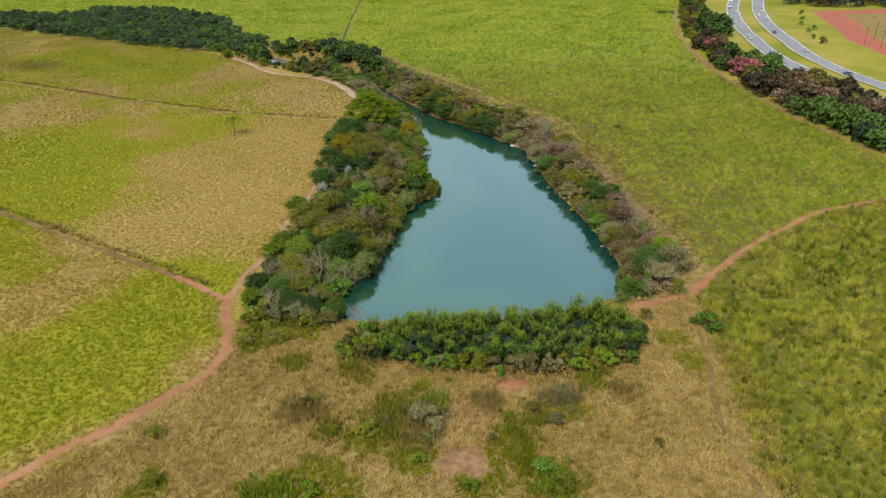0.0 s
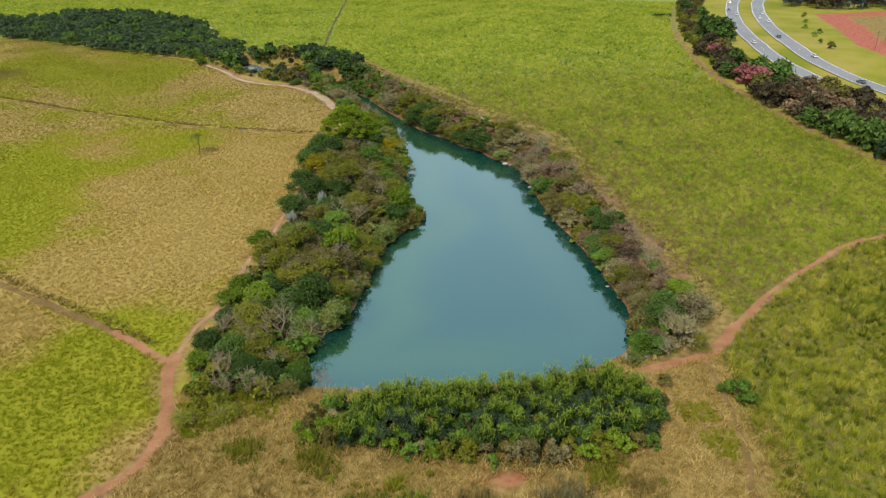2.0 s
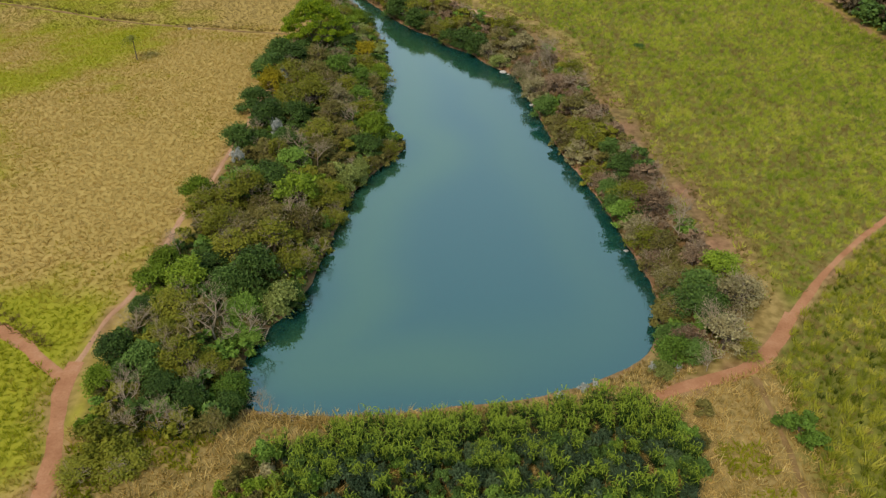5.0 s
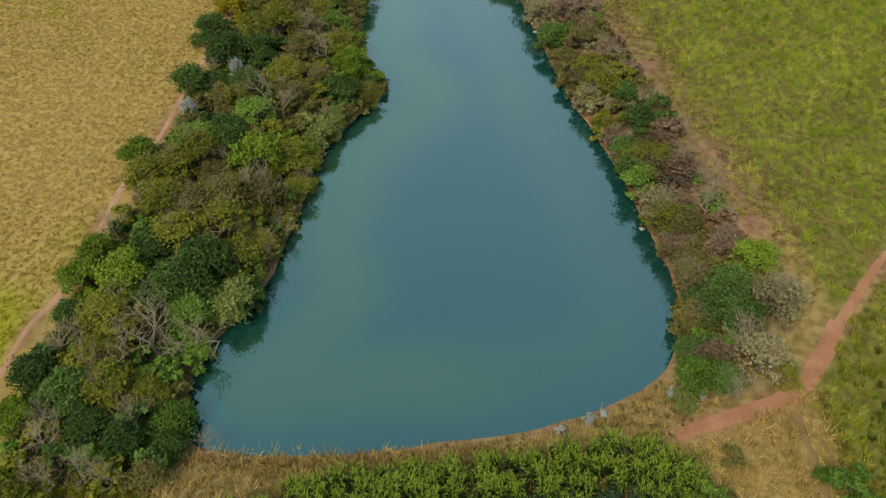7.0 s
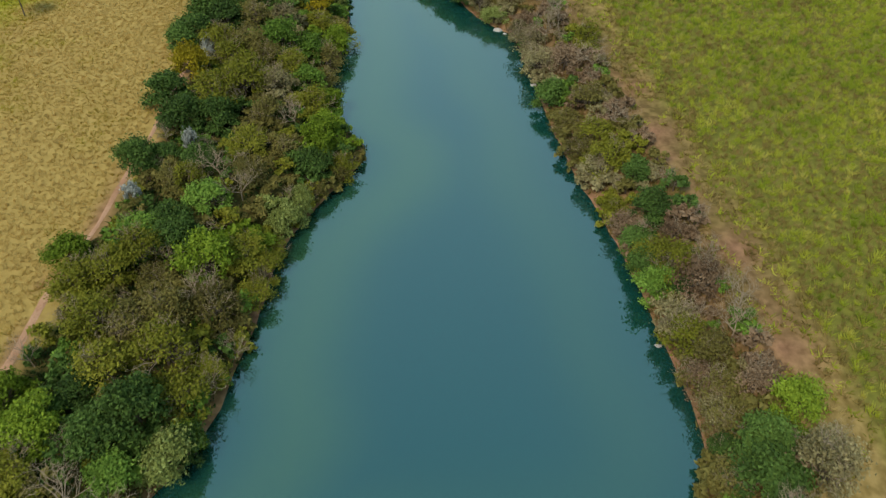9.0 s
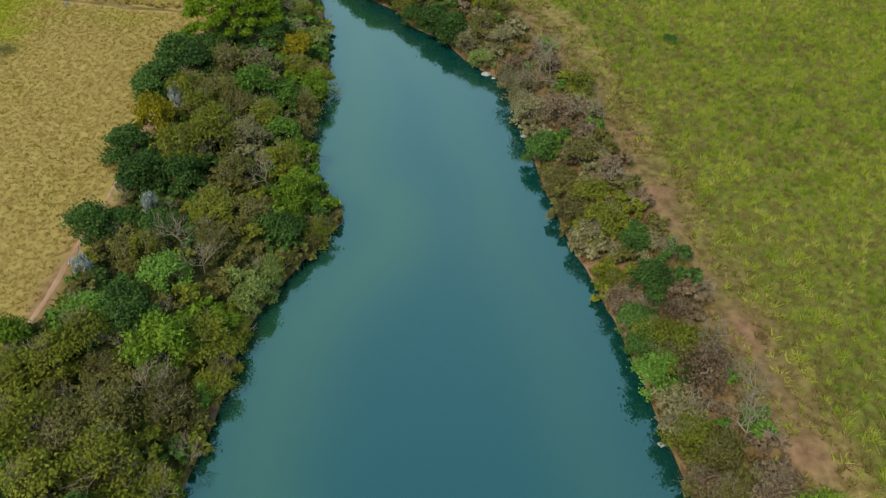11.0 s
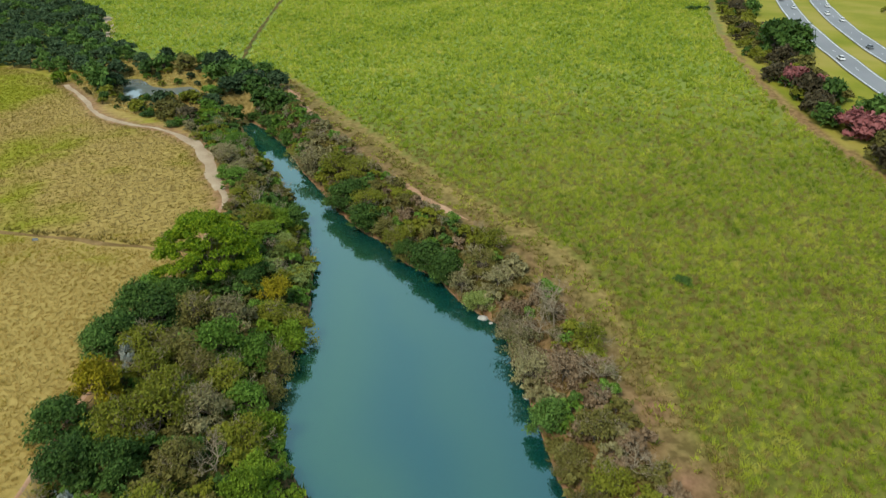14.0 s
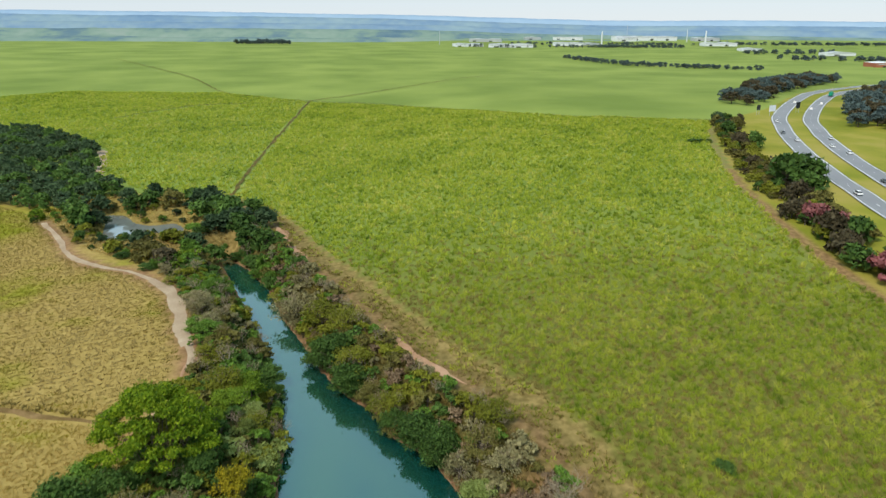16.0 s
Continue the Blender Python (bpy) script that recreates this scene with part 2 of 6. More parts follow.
def line_dist(line, x, y, closed=False):
    p = np.asarray(line, float)
    best = np.full(np.shape(x), 1e9)
    ends = np.roll(p, -1, 0) if closed else p[1:]
    for a, b in zip(p, ends):
        d = b - a
        t = np.clip(((x - a[0]) * d[0] + (y - a[1]) * d[1]) / (d @ d + 1e-9), 0, 1)
        best = np.minimum(best, np.hypot(x - a[0] - t * d[0], y - a[1] - t * d[1]))
    return best

# ---- plan, in metres: x to the east bank, y along the lake, z above the water ----
SHORE_WEST = [(-20.5, 123), (-22, 128), (-21.8, 134.2), (-20, 138.8), (-17, 143), (-15, 149), (-14.2, 155), (-12.6, 163), (-12.3, 172), (-10.8, 179), (-6.5, 188.5),
              (-1.5, 197), (-0.3, 201.5), (-3.5, 206), (-7.3, 213), (-9, 221), (-8.9, 228), (-7.4, 236), (-7.4, 250), (-9.0, 265), (-13.9, 282.8), (-19.2, 300), (-27.5, 319), (-37.2, 341), (-42.6, 353), (-50, 369)]
SHORE_EAST = [(-46, 369), (-36.5, 357), (-27.9, 341.7), (-18.7, 319), (-10.4, 302), (-5.5, 291), (1.2, 280.5), (7.5, 274), (10.2, 266.5), (17.5, 259.5), (20.5, 252), (25, 245.8), (28.3, 242.5), (29.7, 232.8), (30.8, 219.5), (32.3, 206),
              (34, 194), (36.4, 184), (37.9, 175.3), (39.2, 167), (40, 158), (41, 150), (41, 145), (40.5, 141), (38.6, 136.2), (36.2, 132), (31.5, 128.8), (23.2, 125.2), (15.3, 123.6), (7.6, 122.6), (0, 121.6), (-6, 121.4), (-13.4, 121.6)]
LAKE = np.array(SHORE_WEST + SHORE_EAST, float)
POND = np.array([(-101, 408), (-96, 397), (-91, 383), (-85, 375), (-80, 377), (-77, 381), (-72, 385), (-66, 382), (-67, 391), (-72, 397), (-80, 394), (-86, 397), (-94, 408)], float)
POND_Z = 3.6

def base_height(x, y):
    z = np.interp(y, [-400, -50, 60, 110, 200, 400, 700, 1200, 2000, 2500, 3200, 6000], [-4, 0.5, 2, 3, 4.2, 7, 11.5, 16, 19, 12, -5, -10])
    zr = np.interp(y, [-400, -50, 60, 110, 200, 400, 700, 1200, 2000, 3000, 4200, 6000], [-4, 0.5, 2, 3, 4.2, 7, 11.5, 16, 17, 16, 2, -10])
    w = smooth(-200, 200, x)
    rise = 10.0 * smooth(-70, 130, x) * smooth(220, 390, y) * (1 - smooth(560, 1150, y))
    return z * (1 - w) + zr * w + rise

def ground_height(x, y):
    x, y = np.asarray(x, float), np.asarray(y, float)
    z = base_height(x, y)
    z = z + 0.25 * np.sin(x * 0.11 + 1.3 * np.sin(y * 0.05)) * np.sin(y * 0.09)
    near = (np.abs(x) < 90) & (y > 80) & (y < 420)
    if near.any():
        xs, ys, zs = x[near], y[near], z[near]
        d = line_dist(LAKE, xs, ys, True)
        wet = inside(LAKE, xs, ys)
        zs = np.where(wet, np.maximum(-0.35 * d, -3.0) - 0.05, zs * smooth(-1.0, 9.0, d))
        z[near] = zs
    near = (x > -140) & (x < -40) & (y > 350) & (y < 450)
    if near.any():
        xs, ys, zs = x[near], y[near], z[near]
        d = line_dist(POND, xs, ys, True)
        wet = inside(POND, xs, ys)
        z[near] = np.where(wet, POND_Z - np.minimum(0.05 + 0.3 * d, 1.5), POND_Z + (zs - POND_Z) * smooth(-1, 12, d))
    return z

PATH_WEST = [(-75, 60), (-61.4, 75.2), (-56.6, 81.4), (-50.6, 86.7), (-44.6, 94.5), (-40, 100.7), (-38.8, 107.5), (-41.3, 116), (-43.7, 123), (-43.6, 129), (-42.9, 137), (-40.9, 143), (-40, 155), (-39.2, 166), (-37.5, 178), (-36.9, 187),
             (-35.8, 201), (-35, 225), (-34, 250), (-31, 272), (-32, 284)]
PATH_SAND = [(-31, 282), (-32, 288), (-34.2, 293), (-39, 302.5), (-43.4, 314), (-49, 325), (-56, 332), (-64, 338.5), (-74, 343), (-82, 348), (-89, 355), (-99, 370), (-112, 387)]
PATH_FIELD = [(-43.8, 126), (-49.5, 130.2), (-58, 136), (-74, 146), (-92, 157), (-114.3, 171), (-160, 199)]
PATH_MID = [(-31, 262), (-38, 263.3), (-60, 268), (-83, 273), (-109, 284), (-137, 296.5), (-169, 313), (-185, 321), (-204, 331), (-300, 378)]
PATH_EAST = [(34, 121), (42.1, 123.6), (48.2, 126.1), (54, 131.5), (58.5, 136.8), (66, 144.6), (74.5, 153), (85.8, 162), (98.2, 171.3), (120.8, 180.4), (170, 200)]
PATH_BANK = [(53.4, 160), (52.6, 169), (50.5, 181), (47.8, 196), (45.5, 208), (43, 228), (39.5, 246), (34.5, 258), (24, 274), (15, 284), (7, 299), (-5, 322), (-16, 341), (-22.5, 353.5), (-32.5, 379), (-48, 404), (-58, 414)]
PATH_SOUTH = [(48, 124), (47.5, 113), (46.4, 103.6), (44.1, 94.2), (42.5, 86), (42.7, 75), (44, 60)]
TRACK = [(-58, 412), (-61, 454), (-65.5, 519), (-69.4, 600), (-75, 725)]
CROSS_E = [(-75, 727), (-27, 702), (15, 662), (100, 578), (183, 555)]
CROSS_NE = [(-75, 727), (-10, 819), (63, 925), (134, 1001), (222, 1040)]
CROSS_W = [(-75, 727), (-157, 788), (-249, 968), (-459, 1290)]
CROSS_SW = [(-75, 727), (-158, 695), (-190, 630)]
TREELINE = [(150, 170), (142, 219), (137.5, 246), (134, 262), (128.5, 287), (123, 318), (123.5, 350), (129.5, 395), (139, 432), (153, 480), (166, 518), (183, 555)]
ROAD_A = [(235, 185), (200, 230), (178, 268), (166, 298), (159.8, 325), (158.3, 345), (160.9, 370), (165.7, 395), (171.5, 420), (177.8, 445), (185.9, 470), (195.7, 500), (207.3, 530), (219.8, 560), (236.5, 590), (257.8, 625), (280.8, 660), (309, 700), (346, 740), (372, 762), (440, 812), (560, 870), (875, 985)]
HIGHWAY_GAP = 16.4

# ---- ground ----
def axis(lo, hi, fine_lo, fine_hi, step):
    mid = list(np.arange(fine_lo, fine_hi + 0.1, step))
    out, s, v = [], step, fine_hi
    while v < hi:
        s *= 1.12; v += s; out.append(min(v, hi))
    low, s, v = [], step, fine_lo
    while v > lo:
        s *= 1.12; v -= s; low.append(max(v, lo))
    return np.array(low[::-1] + mid + out)

gx, gy = axis(-4500, 4500, -115, 330, 2.5), axis(-600, 4800, 50, 620, 2.5)
X, Y = np.meshgrid(gx, gy)
Z = ground_height(X.ravel(), Y.ravel())
nx = len(gx)
ii = (np.arange(len(gy) - 1)[:, None] * nx + np.arange(nx - 1)[None, :]).ravel()
quads = np.stack([ii, ii + 1, ii + nx + 1, ii + nx], 1)
xv, yv = X.ravel(), Y.ravel()

FIELD_E = np.array([(59.5, 139.5), (58.5, 156), (57, 170), (55, 185), (53, 200), (49, 235), (46, 255), (39, 268), (30, 281), (21, 292), (12, 308), (1, 328), (-10, 346), (-17, 360), (-28, 385), (-45, 410), (-56, 420), (-59.5, 455), (-63.5, 520), (-67.5, 600), (-73, 720),
                    (-27, 698), (15, 658), (100, 575), (180, 553), (163, 519), (149, 480), (135, 432), (126, 395), (120, 350), (119.5, 318), (125, 287), (130.5, 262), (134, 246), (138.5, 219), (148, 196), (120.8, 181), (98.2, 172), (85.8, 162.8), (74.5, 154), (66, 145.8)], float)
FIELD_SE = np.array([(50.5, 125), (55, 130.8), (59.5, 136), (66.8, 143.8), (75.2, 152), (86.4, 161.2), (98.6, 170.5), (121, 179.6), (180, 198), (320, 120), (300, 0), (46, 40), (45, 80), (47.5, 95), (49.5, 105)], float)
WILD = np.array([(-130, 20), (-75, 55), (-61, 72), (-50, 84), (-40, 99), (-38, 110), (-40, 118), (-20, 122), (38, 121), (47, 122), (49, 100), (45, 80), (46, 20)], float)
BELT_W = np.array([(-37, 118), (-40, 126), (-39, 140), (-37, 160), (-35, 185), (-33, 205), (-33, 235), (-31, 262), (-29, 285), (-34, 300), (-46, 325), (-60, 345), (-52, 356), (-40, 342), (-28, 320), (-19, 300), (-13, 283), (-8, 265), (-7, 240), (-8, 215), (0, 201), (-6, 189), (-11, 172), (-13, 155), (-19, 140), (-20, 122), (-24, 114)], float)
BELT_E = np.array([(39, 136), (40, 150), (37, 172), (33, 195), (29, 222), (27, 238), (18, 252), (10, 265), (0, 275), (-15, 300), (-23, 322), (-37, 353), (-44, 366), (-40, 380), (-26, 358), (-10, 326), (0, 305), (12, 284), (26, 266), (38, 243), (43, 215), (47, 185), (49, 165), (50, 140), (48, 131), (40, 127)], float)

FIELD_W = np.array([(-45, 60), (-75, 40), (-160, 40), (-330, 300), (-350, 530), (-293, 493), (-222, 455), (-160, 420), (-115, 393), (-97, 368), (-84, 351), (-70, 343), (-56, 333), (-46, 319), (-40, 303), (-34, 288), (-34, 262), (-36, 201), (-38, 178), (-41, 150), (-44, 129), (-41, 116), (-39, 107), (-41, 100), (-52, 85)], float)
POND_SIDE = np.array([(-122, 395), (-104, 374), (-86, 360), (-72, 350), (-58, 340), (-50, 346), (-52, 366), (-46, 374), (-56, 390), (-62, 410), (-66, 424), (-90, 424), (-104, 424), (-116, 412)], float)
DAM_FOOT = np.array([(-20, 109), (-16, 113), (-6, 117), (10, 118.5), (26, 119.5), (36, 118), (37, 112), (33, 103), (26, 100), (14, 99.4), (2, 101), (-8, 103), (-18, 105)], float)

def dryness(x, y):
    """Above 0 where straw-coloured grass stands, below 0 where green weeds do, in the western fields."""
    v = 0.9 * grid_noise(x, y, 26.0, 11) + 0.7 * grid_noise(x, y, 9.0, 12) + 0.45 * grid_noise(x, y, 3.6, 13) + 0.05
    for bx, by, br, s in WEED_PATCHES + STRAW_PATCHES:
        v = v + s * 1.3 * np.exp(-(((x - bx) / (1.35 * br)) ** 2 + ((y - by) / (1.5 * br)) ** 2))
    return v

def grid_noise(x, y, cell, seed):
    """Smooth noise in about -1..1 with features of that many metres."""
    r = np.random.default_rng(seed)
    g = r.uniform(-1, 1, (64, 64))
    u, v = np.asarray(x) / cell, np.asarray(y) / cell
    i, j = np.floor(u).astype(int), np.floor(v).astype(int)
    fu, fv = smooth(0, 1, u - i), smooth(0, 1, v - j)
    a, b = g[i % 64, j % 64], g[(i + 1) % 64, j % 64]
    c, d = g[i % 64, (j + 1) % 64], g[(i + 1) % 64, (j + 1) % 64]
    return (a * (1 - fu) + b * fu) * (1 - fv) + (c * (1 - fu) + d * fu) * fv

WEED_PATCHES = [(-117, 192, 22, -1), (-110, 212, 18, -1), (-135, 236, 18, -1), (-57, 140, 8, -1), (-58, 119, 13, -1), (-66, 106, 13, -1), (-69, 95, 9, -1),
                (-188, 378, 24, -1), (-135, 355, 19, -1), (-70, 287, 10, -1), (-93, 323, 10, -1), (-93, 139, 7, -1), (-50, 135, 5, -1)]
STRAW_PATCHES = [(-58, 206, 22, 1), (-62, 171, 16, 1), (-54, 249, 17, 1), (-95, 153, 9, 1), (-74, 136, 7, 1), (-43, 104, 4, 1), (-100, 348, 20, 1), (-51, 286, 11, 1),
                 (-170, 283, 13, 1), (-83, 120, 8, 1), (-107, 250, 12, 1), (-84, 206, 11, 1), (-60, 320, 16, 1)]
RED_EARTH = np.array([(246, 493), (300, 504), (430, 520), (430, 290), (222, 290), (212, 347), (212, 381), (228, 432)], float)
TAN_FIELD = np.array([(259, 478), (292, 480), (430, 490), (430, 300), (236, 300), (225, 368), (233, 398), (246, 432)], float)

soil = np.zeros(len(xv))
for line, w in ((PATH_WEST[:10], 1.25), (PATH_WEST[9:], 0.5), (PATH_EAST, 0.5), (PATH_BANK, 1.2), (PATH_SAND, 2.0)):
    soil = np.maximum(soil, (0.45 if line is PATH_BANK else 0.85) * (1 - smooth(w * 0.6, w * 2.0, line_dist(line, xv, yv) + 0.8 * grid_noise(xv, yv, 3.0, 5))))
shore_d = line_dist(LAKE, xv, yv, True)
soil = np.maximum(soil, 0.5 * (1 - smooth(0.8, 3.0, line_dist([(a - 2.5, b) for a, b in TREELINE], xv, yv) + 1.2 * grid_noise(xv, yv, 6.0, 6))))
soil = np.maximum(soil, np.where(inside(LAKE, xv, yv), 1.0, 0.6 * (1 - smooth(0.0, 1.3, shore_d))))
for bx, by, br in ((2.8, 78.8, 5.0), (4.5, 91.0, 3.5), (52, 172, 4), (47.7, 199.5, 3.6), (47.6, 193, 2.6), (53, 154.4, 4), (47, 214, 3)):
    soil = np.maximum(soil, 0.9 * np.exp(-((xv - bx) ** 2 + (yv - by) ** 2) / br ** 2))
verge = inside(np.array(TREELINE + [(232, 604), (316, 718), (420, 806), (600, 860), (600, 100), (300, 60)], float), xv, yv)
cane = np.where((inside(FIELD_E, xv, yv) | inside(FIELD_SE, xv, yv) | ((yv > 425) & ~inside(FIELD_W, xv, yv))) & ~verge & ~inside(RED_EARTH, xv, yv), 1.0, 0.0)
tan = inside(TAN_FIELD, xv, yv)
red = np.where(inside(RED_EARTH, xv, yv) & ~tan, 1.0, 0.0)
verge &= ~tan
red = np.maximum(red, np.exp(-((xv - 11.2 - 0.8 * grid_noise(xv, yv, 2.0, 71)) / 2.8) ** 2 - ((yv - 98.0 - 1.0 * grid_noise(xv, yv, 2.5, 72)) / 1.7) ** 2))
bank = line_dist(PATH_BANK, xv, yv)
wild = np.where(inside(WILD, xv, yv) | ((shore_d < 16) & (xv < 60)) | (bank < 6.5) | ((xv > -30) & (yv < 425) & ~verge) | tan, 1.0, 0.0)
belt = np.maximum(inside(BELT_W, xv, yv), np.where(yv < 250, 0.4, 1.0) * inside(BELT_E, xv, yv)).astype(float)
soil = np.maximum(soil, 0.45 * inside(BELT_E, xv, yv) * (yv < 250))
belt = np.maximum(belt, 0.55 * (1 - smooth(3.0, 6.5, bank)))
belt = np.maximum(belt, 1.0 * inside(DAM_FOOT, xv, yv))
belt = np.maximum(belt, 0.35 * inside(POND_SIDE, xv, yv))
belt = np.maximum(belt, np.exp(-((xv + 208) / 14) ** 4 - ((yv - 368 + 0.3 * (xv + 208)) / 12) ** 4))
cane = cane * smooth(1.0, 5.0, bank + 2.5 * grid_noise(xv, yv, 5.0, 9))
dry = smooth(-0.7, 0.7, dryness(xv, yv))

def ground_material():
    m = bpy.data.materials.new("ground_cover")
    m.use_nodes = True
    n, l = m.node_tree.nodes, m.node_tree.links
    b = n["Principled BSDF"]
    b.inputs["Roughness"].default_value, b.inputs["Specular IOR Level"].default_value = 0.95, 0.1
    geo = n.new("ShaderNodeNewGeometry")
    def noise_of(s, d):
        t = n.new("ShaderNodeTexNoise"); t.inputs["Scale"].default_value, t.inputs["Detail"].default_value = s, d
        l.new(geo.outputs["Position"], t.inputs["Vector"]); return t.outputs["Fac"]
    def ramp_of(f, stops):
        r = n.new("ShaderNodeValToRGB")
        for i, (p, c) in enumerate(stops):
            q = r.color_ramp.elements[i] if i < 2 else r.color_ramp.elements.new(p)
            q.position, q.color = p, (*c, 1)
        l.new(f, r.inputs[0]); return r.outputs[0]
    def mixed(f, a, c):
        x = n.new("ShaderNodeMix"); x.data_type = "RGBA"
        l.new(f, x.inputs["Factor"]); l.new(a, x.inputs[6]); l.new(c, x.inputs[7]); return x.outputs[2]
    def mask(name):
        a = n.new("ShaderNodeAttribute"); a.attribute_name = name; return a.outputs["Fac"]
    mid, fine = noise_of(0.035, 5.0), noise_of(0.8, 5.0)
    straw = ramp_of(fine, [(0.30, (0.29, 0.205, 0.056)), (0.70, (0.40, 0.29, 0.090))])
    green = ramp_of(fine, [(0.30, (0.20, 0.205, 0.014)), (0.70, (0.29, 0.28, 0.024))])
    grass = mixed(mask("dry"), green, straw)
    lawn = ramp_of(mid, [(0.35, (0.17, 0.19, 0.016)), (0.50, (0.25, 0.235, 0.03)), (0.65, (0.32, 0.265, 0.06))])
    clay = ramp_of(fine, [(0.35, (0.32, 0.085, 0.05)), (0.65, (0.42, 0.15, 0.10))])
    rough = ramp_of(fine, [(0.35, (0.17, 0.12, 0.035)), (0.65, (0.31, 0.225, 0.08))])
    field = ramp_of(fine, [(0.35, (0.100, 0.108, 0.018)), (0.65, (0.180, 0.178, 0.032))])
    far = ramp_of(noise_of(0.012, 14.0), [(0.35, (0.150, 0.205, 0.036)), (0.65, (0.235, 0.290, 0.060))])
    field = mixed(mask("distant"), field, far)
    earth = ramp_of(fine, [(0.35, (0.18, 0.090, 0.050)), (0.65, (0.32, 0.170, 0.10))])
    c = mixed(mask("wild"), grass, rough)
    c = mixed(mask("cane"), c, field)
    c = mixed(mask("verge"), c, lawn)
    c = mixed(mask("red"), c, clay)
    # leaf litter, with the shade under the trees put into its colour
    shade_litter = ramp_of(fine, [(0.35, (0.06, 0.055, 0.016)), (0.65, (0.13, 0.105, 0.03))])
    c = mixed(mask("belt"), c, shade_litter)
    c = mixed(mask("soil"), c, earth)
    l.new(c, b.inputs["Base Color"])
    bump = n.new("ShaderNodeBump"); bump.inputs["Strength"].default_value = 0.2; bump.inputs["Distance"].default_value = 0.5
    l.new(fine, bump.inputs["Height"]); l.new(bump.outputs[0], b.inputs["Normal"])
    return m

gm = mesh_of("ground", np.stack([xv, yv, Z], 1), quads, ground_material())
for name, data in (("soil", soil), ("cane", cane), ("wild", wild), ("distant", smooth(250, 420, yv)), ("verge", verge.astype(float)), ("red", red), ("dry", dry), ("belt", belt)):
    gm.attributes.new(name, "FLOAT", "POINT").data.foreach_set("value", data.astype(np.float32))
gm.polygons.foreach_set("use_smooth", np.ones(len(quads), bool))
tagged(new("ground", gm), "rolling farmland of dry grass, weeds and red earth", "ground", kind="structure")

def fan(name, outline, z, mat, label):
    """A level sheet inside an outline, with a fine inner grid left to the fill."""
    bm = bmesh.new()
    vs = [bm.verts.new((x, y, z)) for x, y in outline]
    f = bm.faces.new(vs)
    bmesh.ops.triangulate(bm, faces=[f])
    lo, hi = np.min(outline, 0), np.max(outline, 0)
    for k in (0, 1):                              # cut into cells so that depth can vary over the sheet
        for c in np.arange(lo[k] + 3, hi[k], 3.0):
            bmesh.ops.bisect_plane(bm, geom=bm.verts[:] + bm.edges[:] + bm.faces[:], plane_co=(c, c, z), plane_no=(1 - k, k, 0))
    bm.normal_update()
    for f in bm.faces:
        if f.normal.z < 0:
            f.normal_flip()
    me = bpy.data.meshes.new(name)
    bm.to_mesh(me); bm.free()
    me.materials.append(mat)
    co = np.array([v.co[:2] for v in me.vertices])
    d = line_dist(outline, co[:, 0], co[:, 1], True) + 2.5 * grid_noise(co[:, 0], co[:, 1], 16.0, 81)
    west = 1 - smooth(-4, 14, co[:, 0] - np.interp(co[:, 1], [120, 145, 175, 200, 250, 300], [8, 12, 13, 16, 6, -16]))
    shelf = np.exp(-((d - 9.0) / 6.5) ** 2) * (0.5 + 0.5 * west)
    me.attributes.new("shelf", "FLOAT", "POINT").data.foreach_set("value", np.clip(shelf, 0, 1).astype(np.float32))
    return tagged(new(name, me), label, "water", kind="structure")

def outline_out(poly, d):
    """The outline pushed outwards by d, to run under the bank."""
    p = np.asarray(poly, float)
    t = np.roll(p, -1, 0) - np.roll(p, 1, 0)
    area = np.sum(p[:, 0] * np.roll(p[:, 1], -1) - np.roll(p[:, 0], -1) * p[:, 1])
    nrm = np.stack([t[:, 1], -t[:, 0]], 1) * (1 if area > 0 else -1)
    return p + d * nrm / np.linalg.norm(nrm, axis=1)[:, None]

fan("lake_water", outline_out(LAKE, 0.8), 0.0, M_WATER, "calm teal lake water mirroring the pale sky")
fan("pond_water", outline_out(POND, 0.5), POND_Z, M_POND, "small still pond among the trees")

def strip(name, pts, width, mat, label, lift=0.07, rag=0.25, category="path", step=1.5, kind="structure", crown=0.0, taper=False):
    """A path of ragged width draped over the ground."""
    c = curve(pts, step)
    t = np.gradient(c, axis=0); t /= np.linalg.norm(t, axis=1)[:, None]
    nrm = np.stack([-t[:, 1], t[:, 0]], 1)
    r = np.random.default_rng(len(name) + len(pts))
    def wobble():
        w = r.normal(0, 1, len(c)); k = np.ones(5) / 5
        return 1 + rag * np.convolve(w, k, "same")
    wl, wr = wobble(), wobble()
    if taper:                                     # thins out at both ends
        k = np.clip(np.minimum(np.arange(len(c)), np.arange(len(c))[::-1]) / 5.0, 0.08, 1)
        wl, wr = wl * k, wr * k
    offs = [-1, -0.5, 0, 0.5, 1]
    rows = []
    for o in offs:
        p = c + nrm * (o * 0.5 * width * (wl if o < 0 else wr))[:, None]
        z = ground_height(p[:, 0], p[:, 1]) + lift - (0.05 if abs(o) == 1 and lift < 0.2 else 0) + crown * (1 - abs(o))
        rows.append(np.column_stack([p, z]))
    v = np.stack(rows, 1).reshape(-1, 3)
    k = len(offs)
    i0 = (np.arange(len(c) - 1)[:, None] * k + np.arange(k - 1)[None, :]).ravel()
    f = np.stack([i0, i0 + k, i0 + k + 1, i0 + 1], 1)[:, ::-1]
    me = mesh_of(name, v, f, mat)
    me.polygons.foreach_set("use_smooth", np.ones(len(f), bool))
    return tagged(new(name, me), label, category, kind=kind)

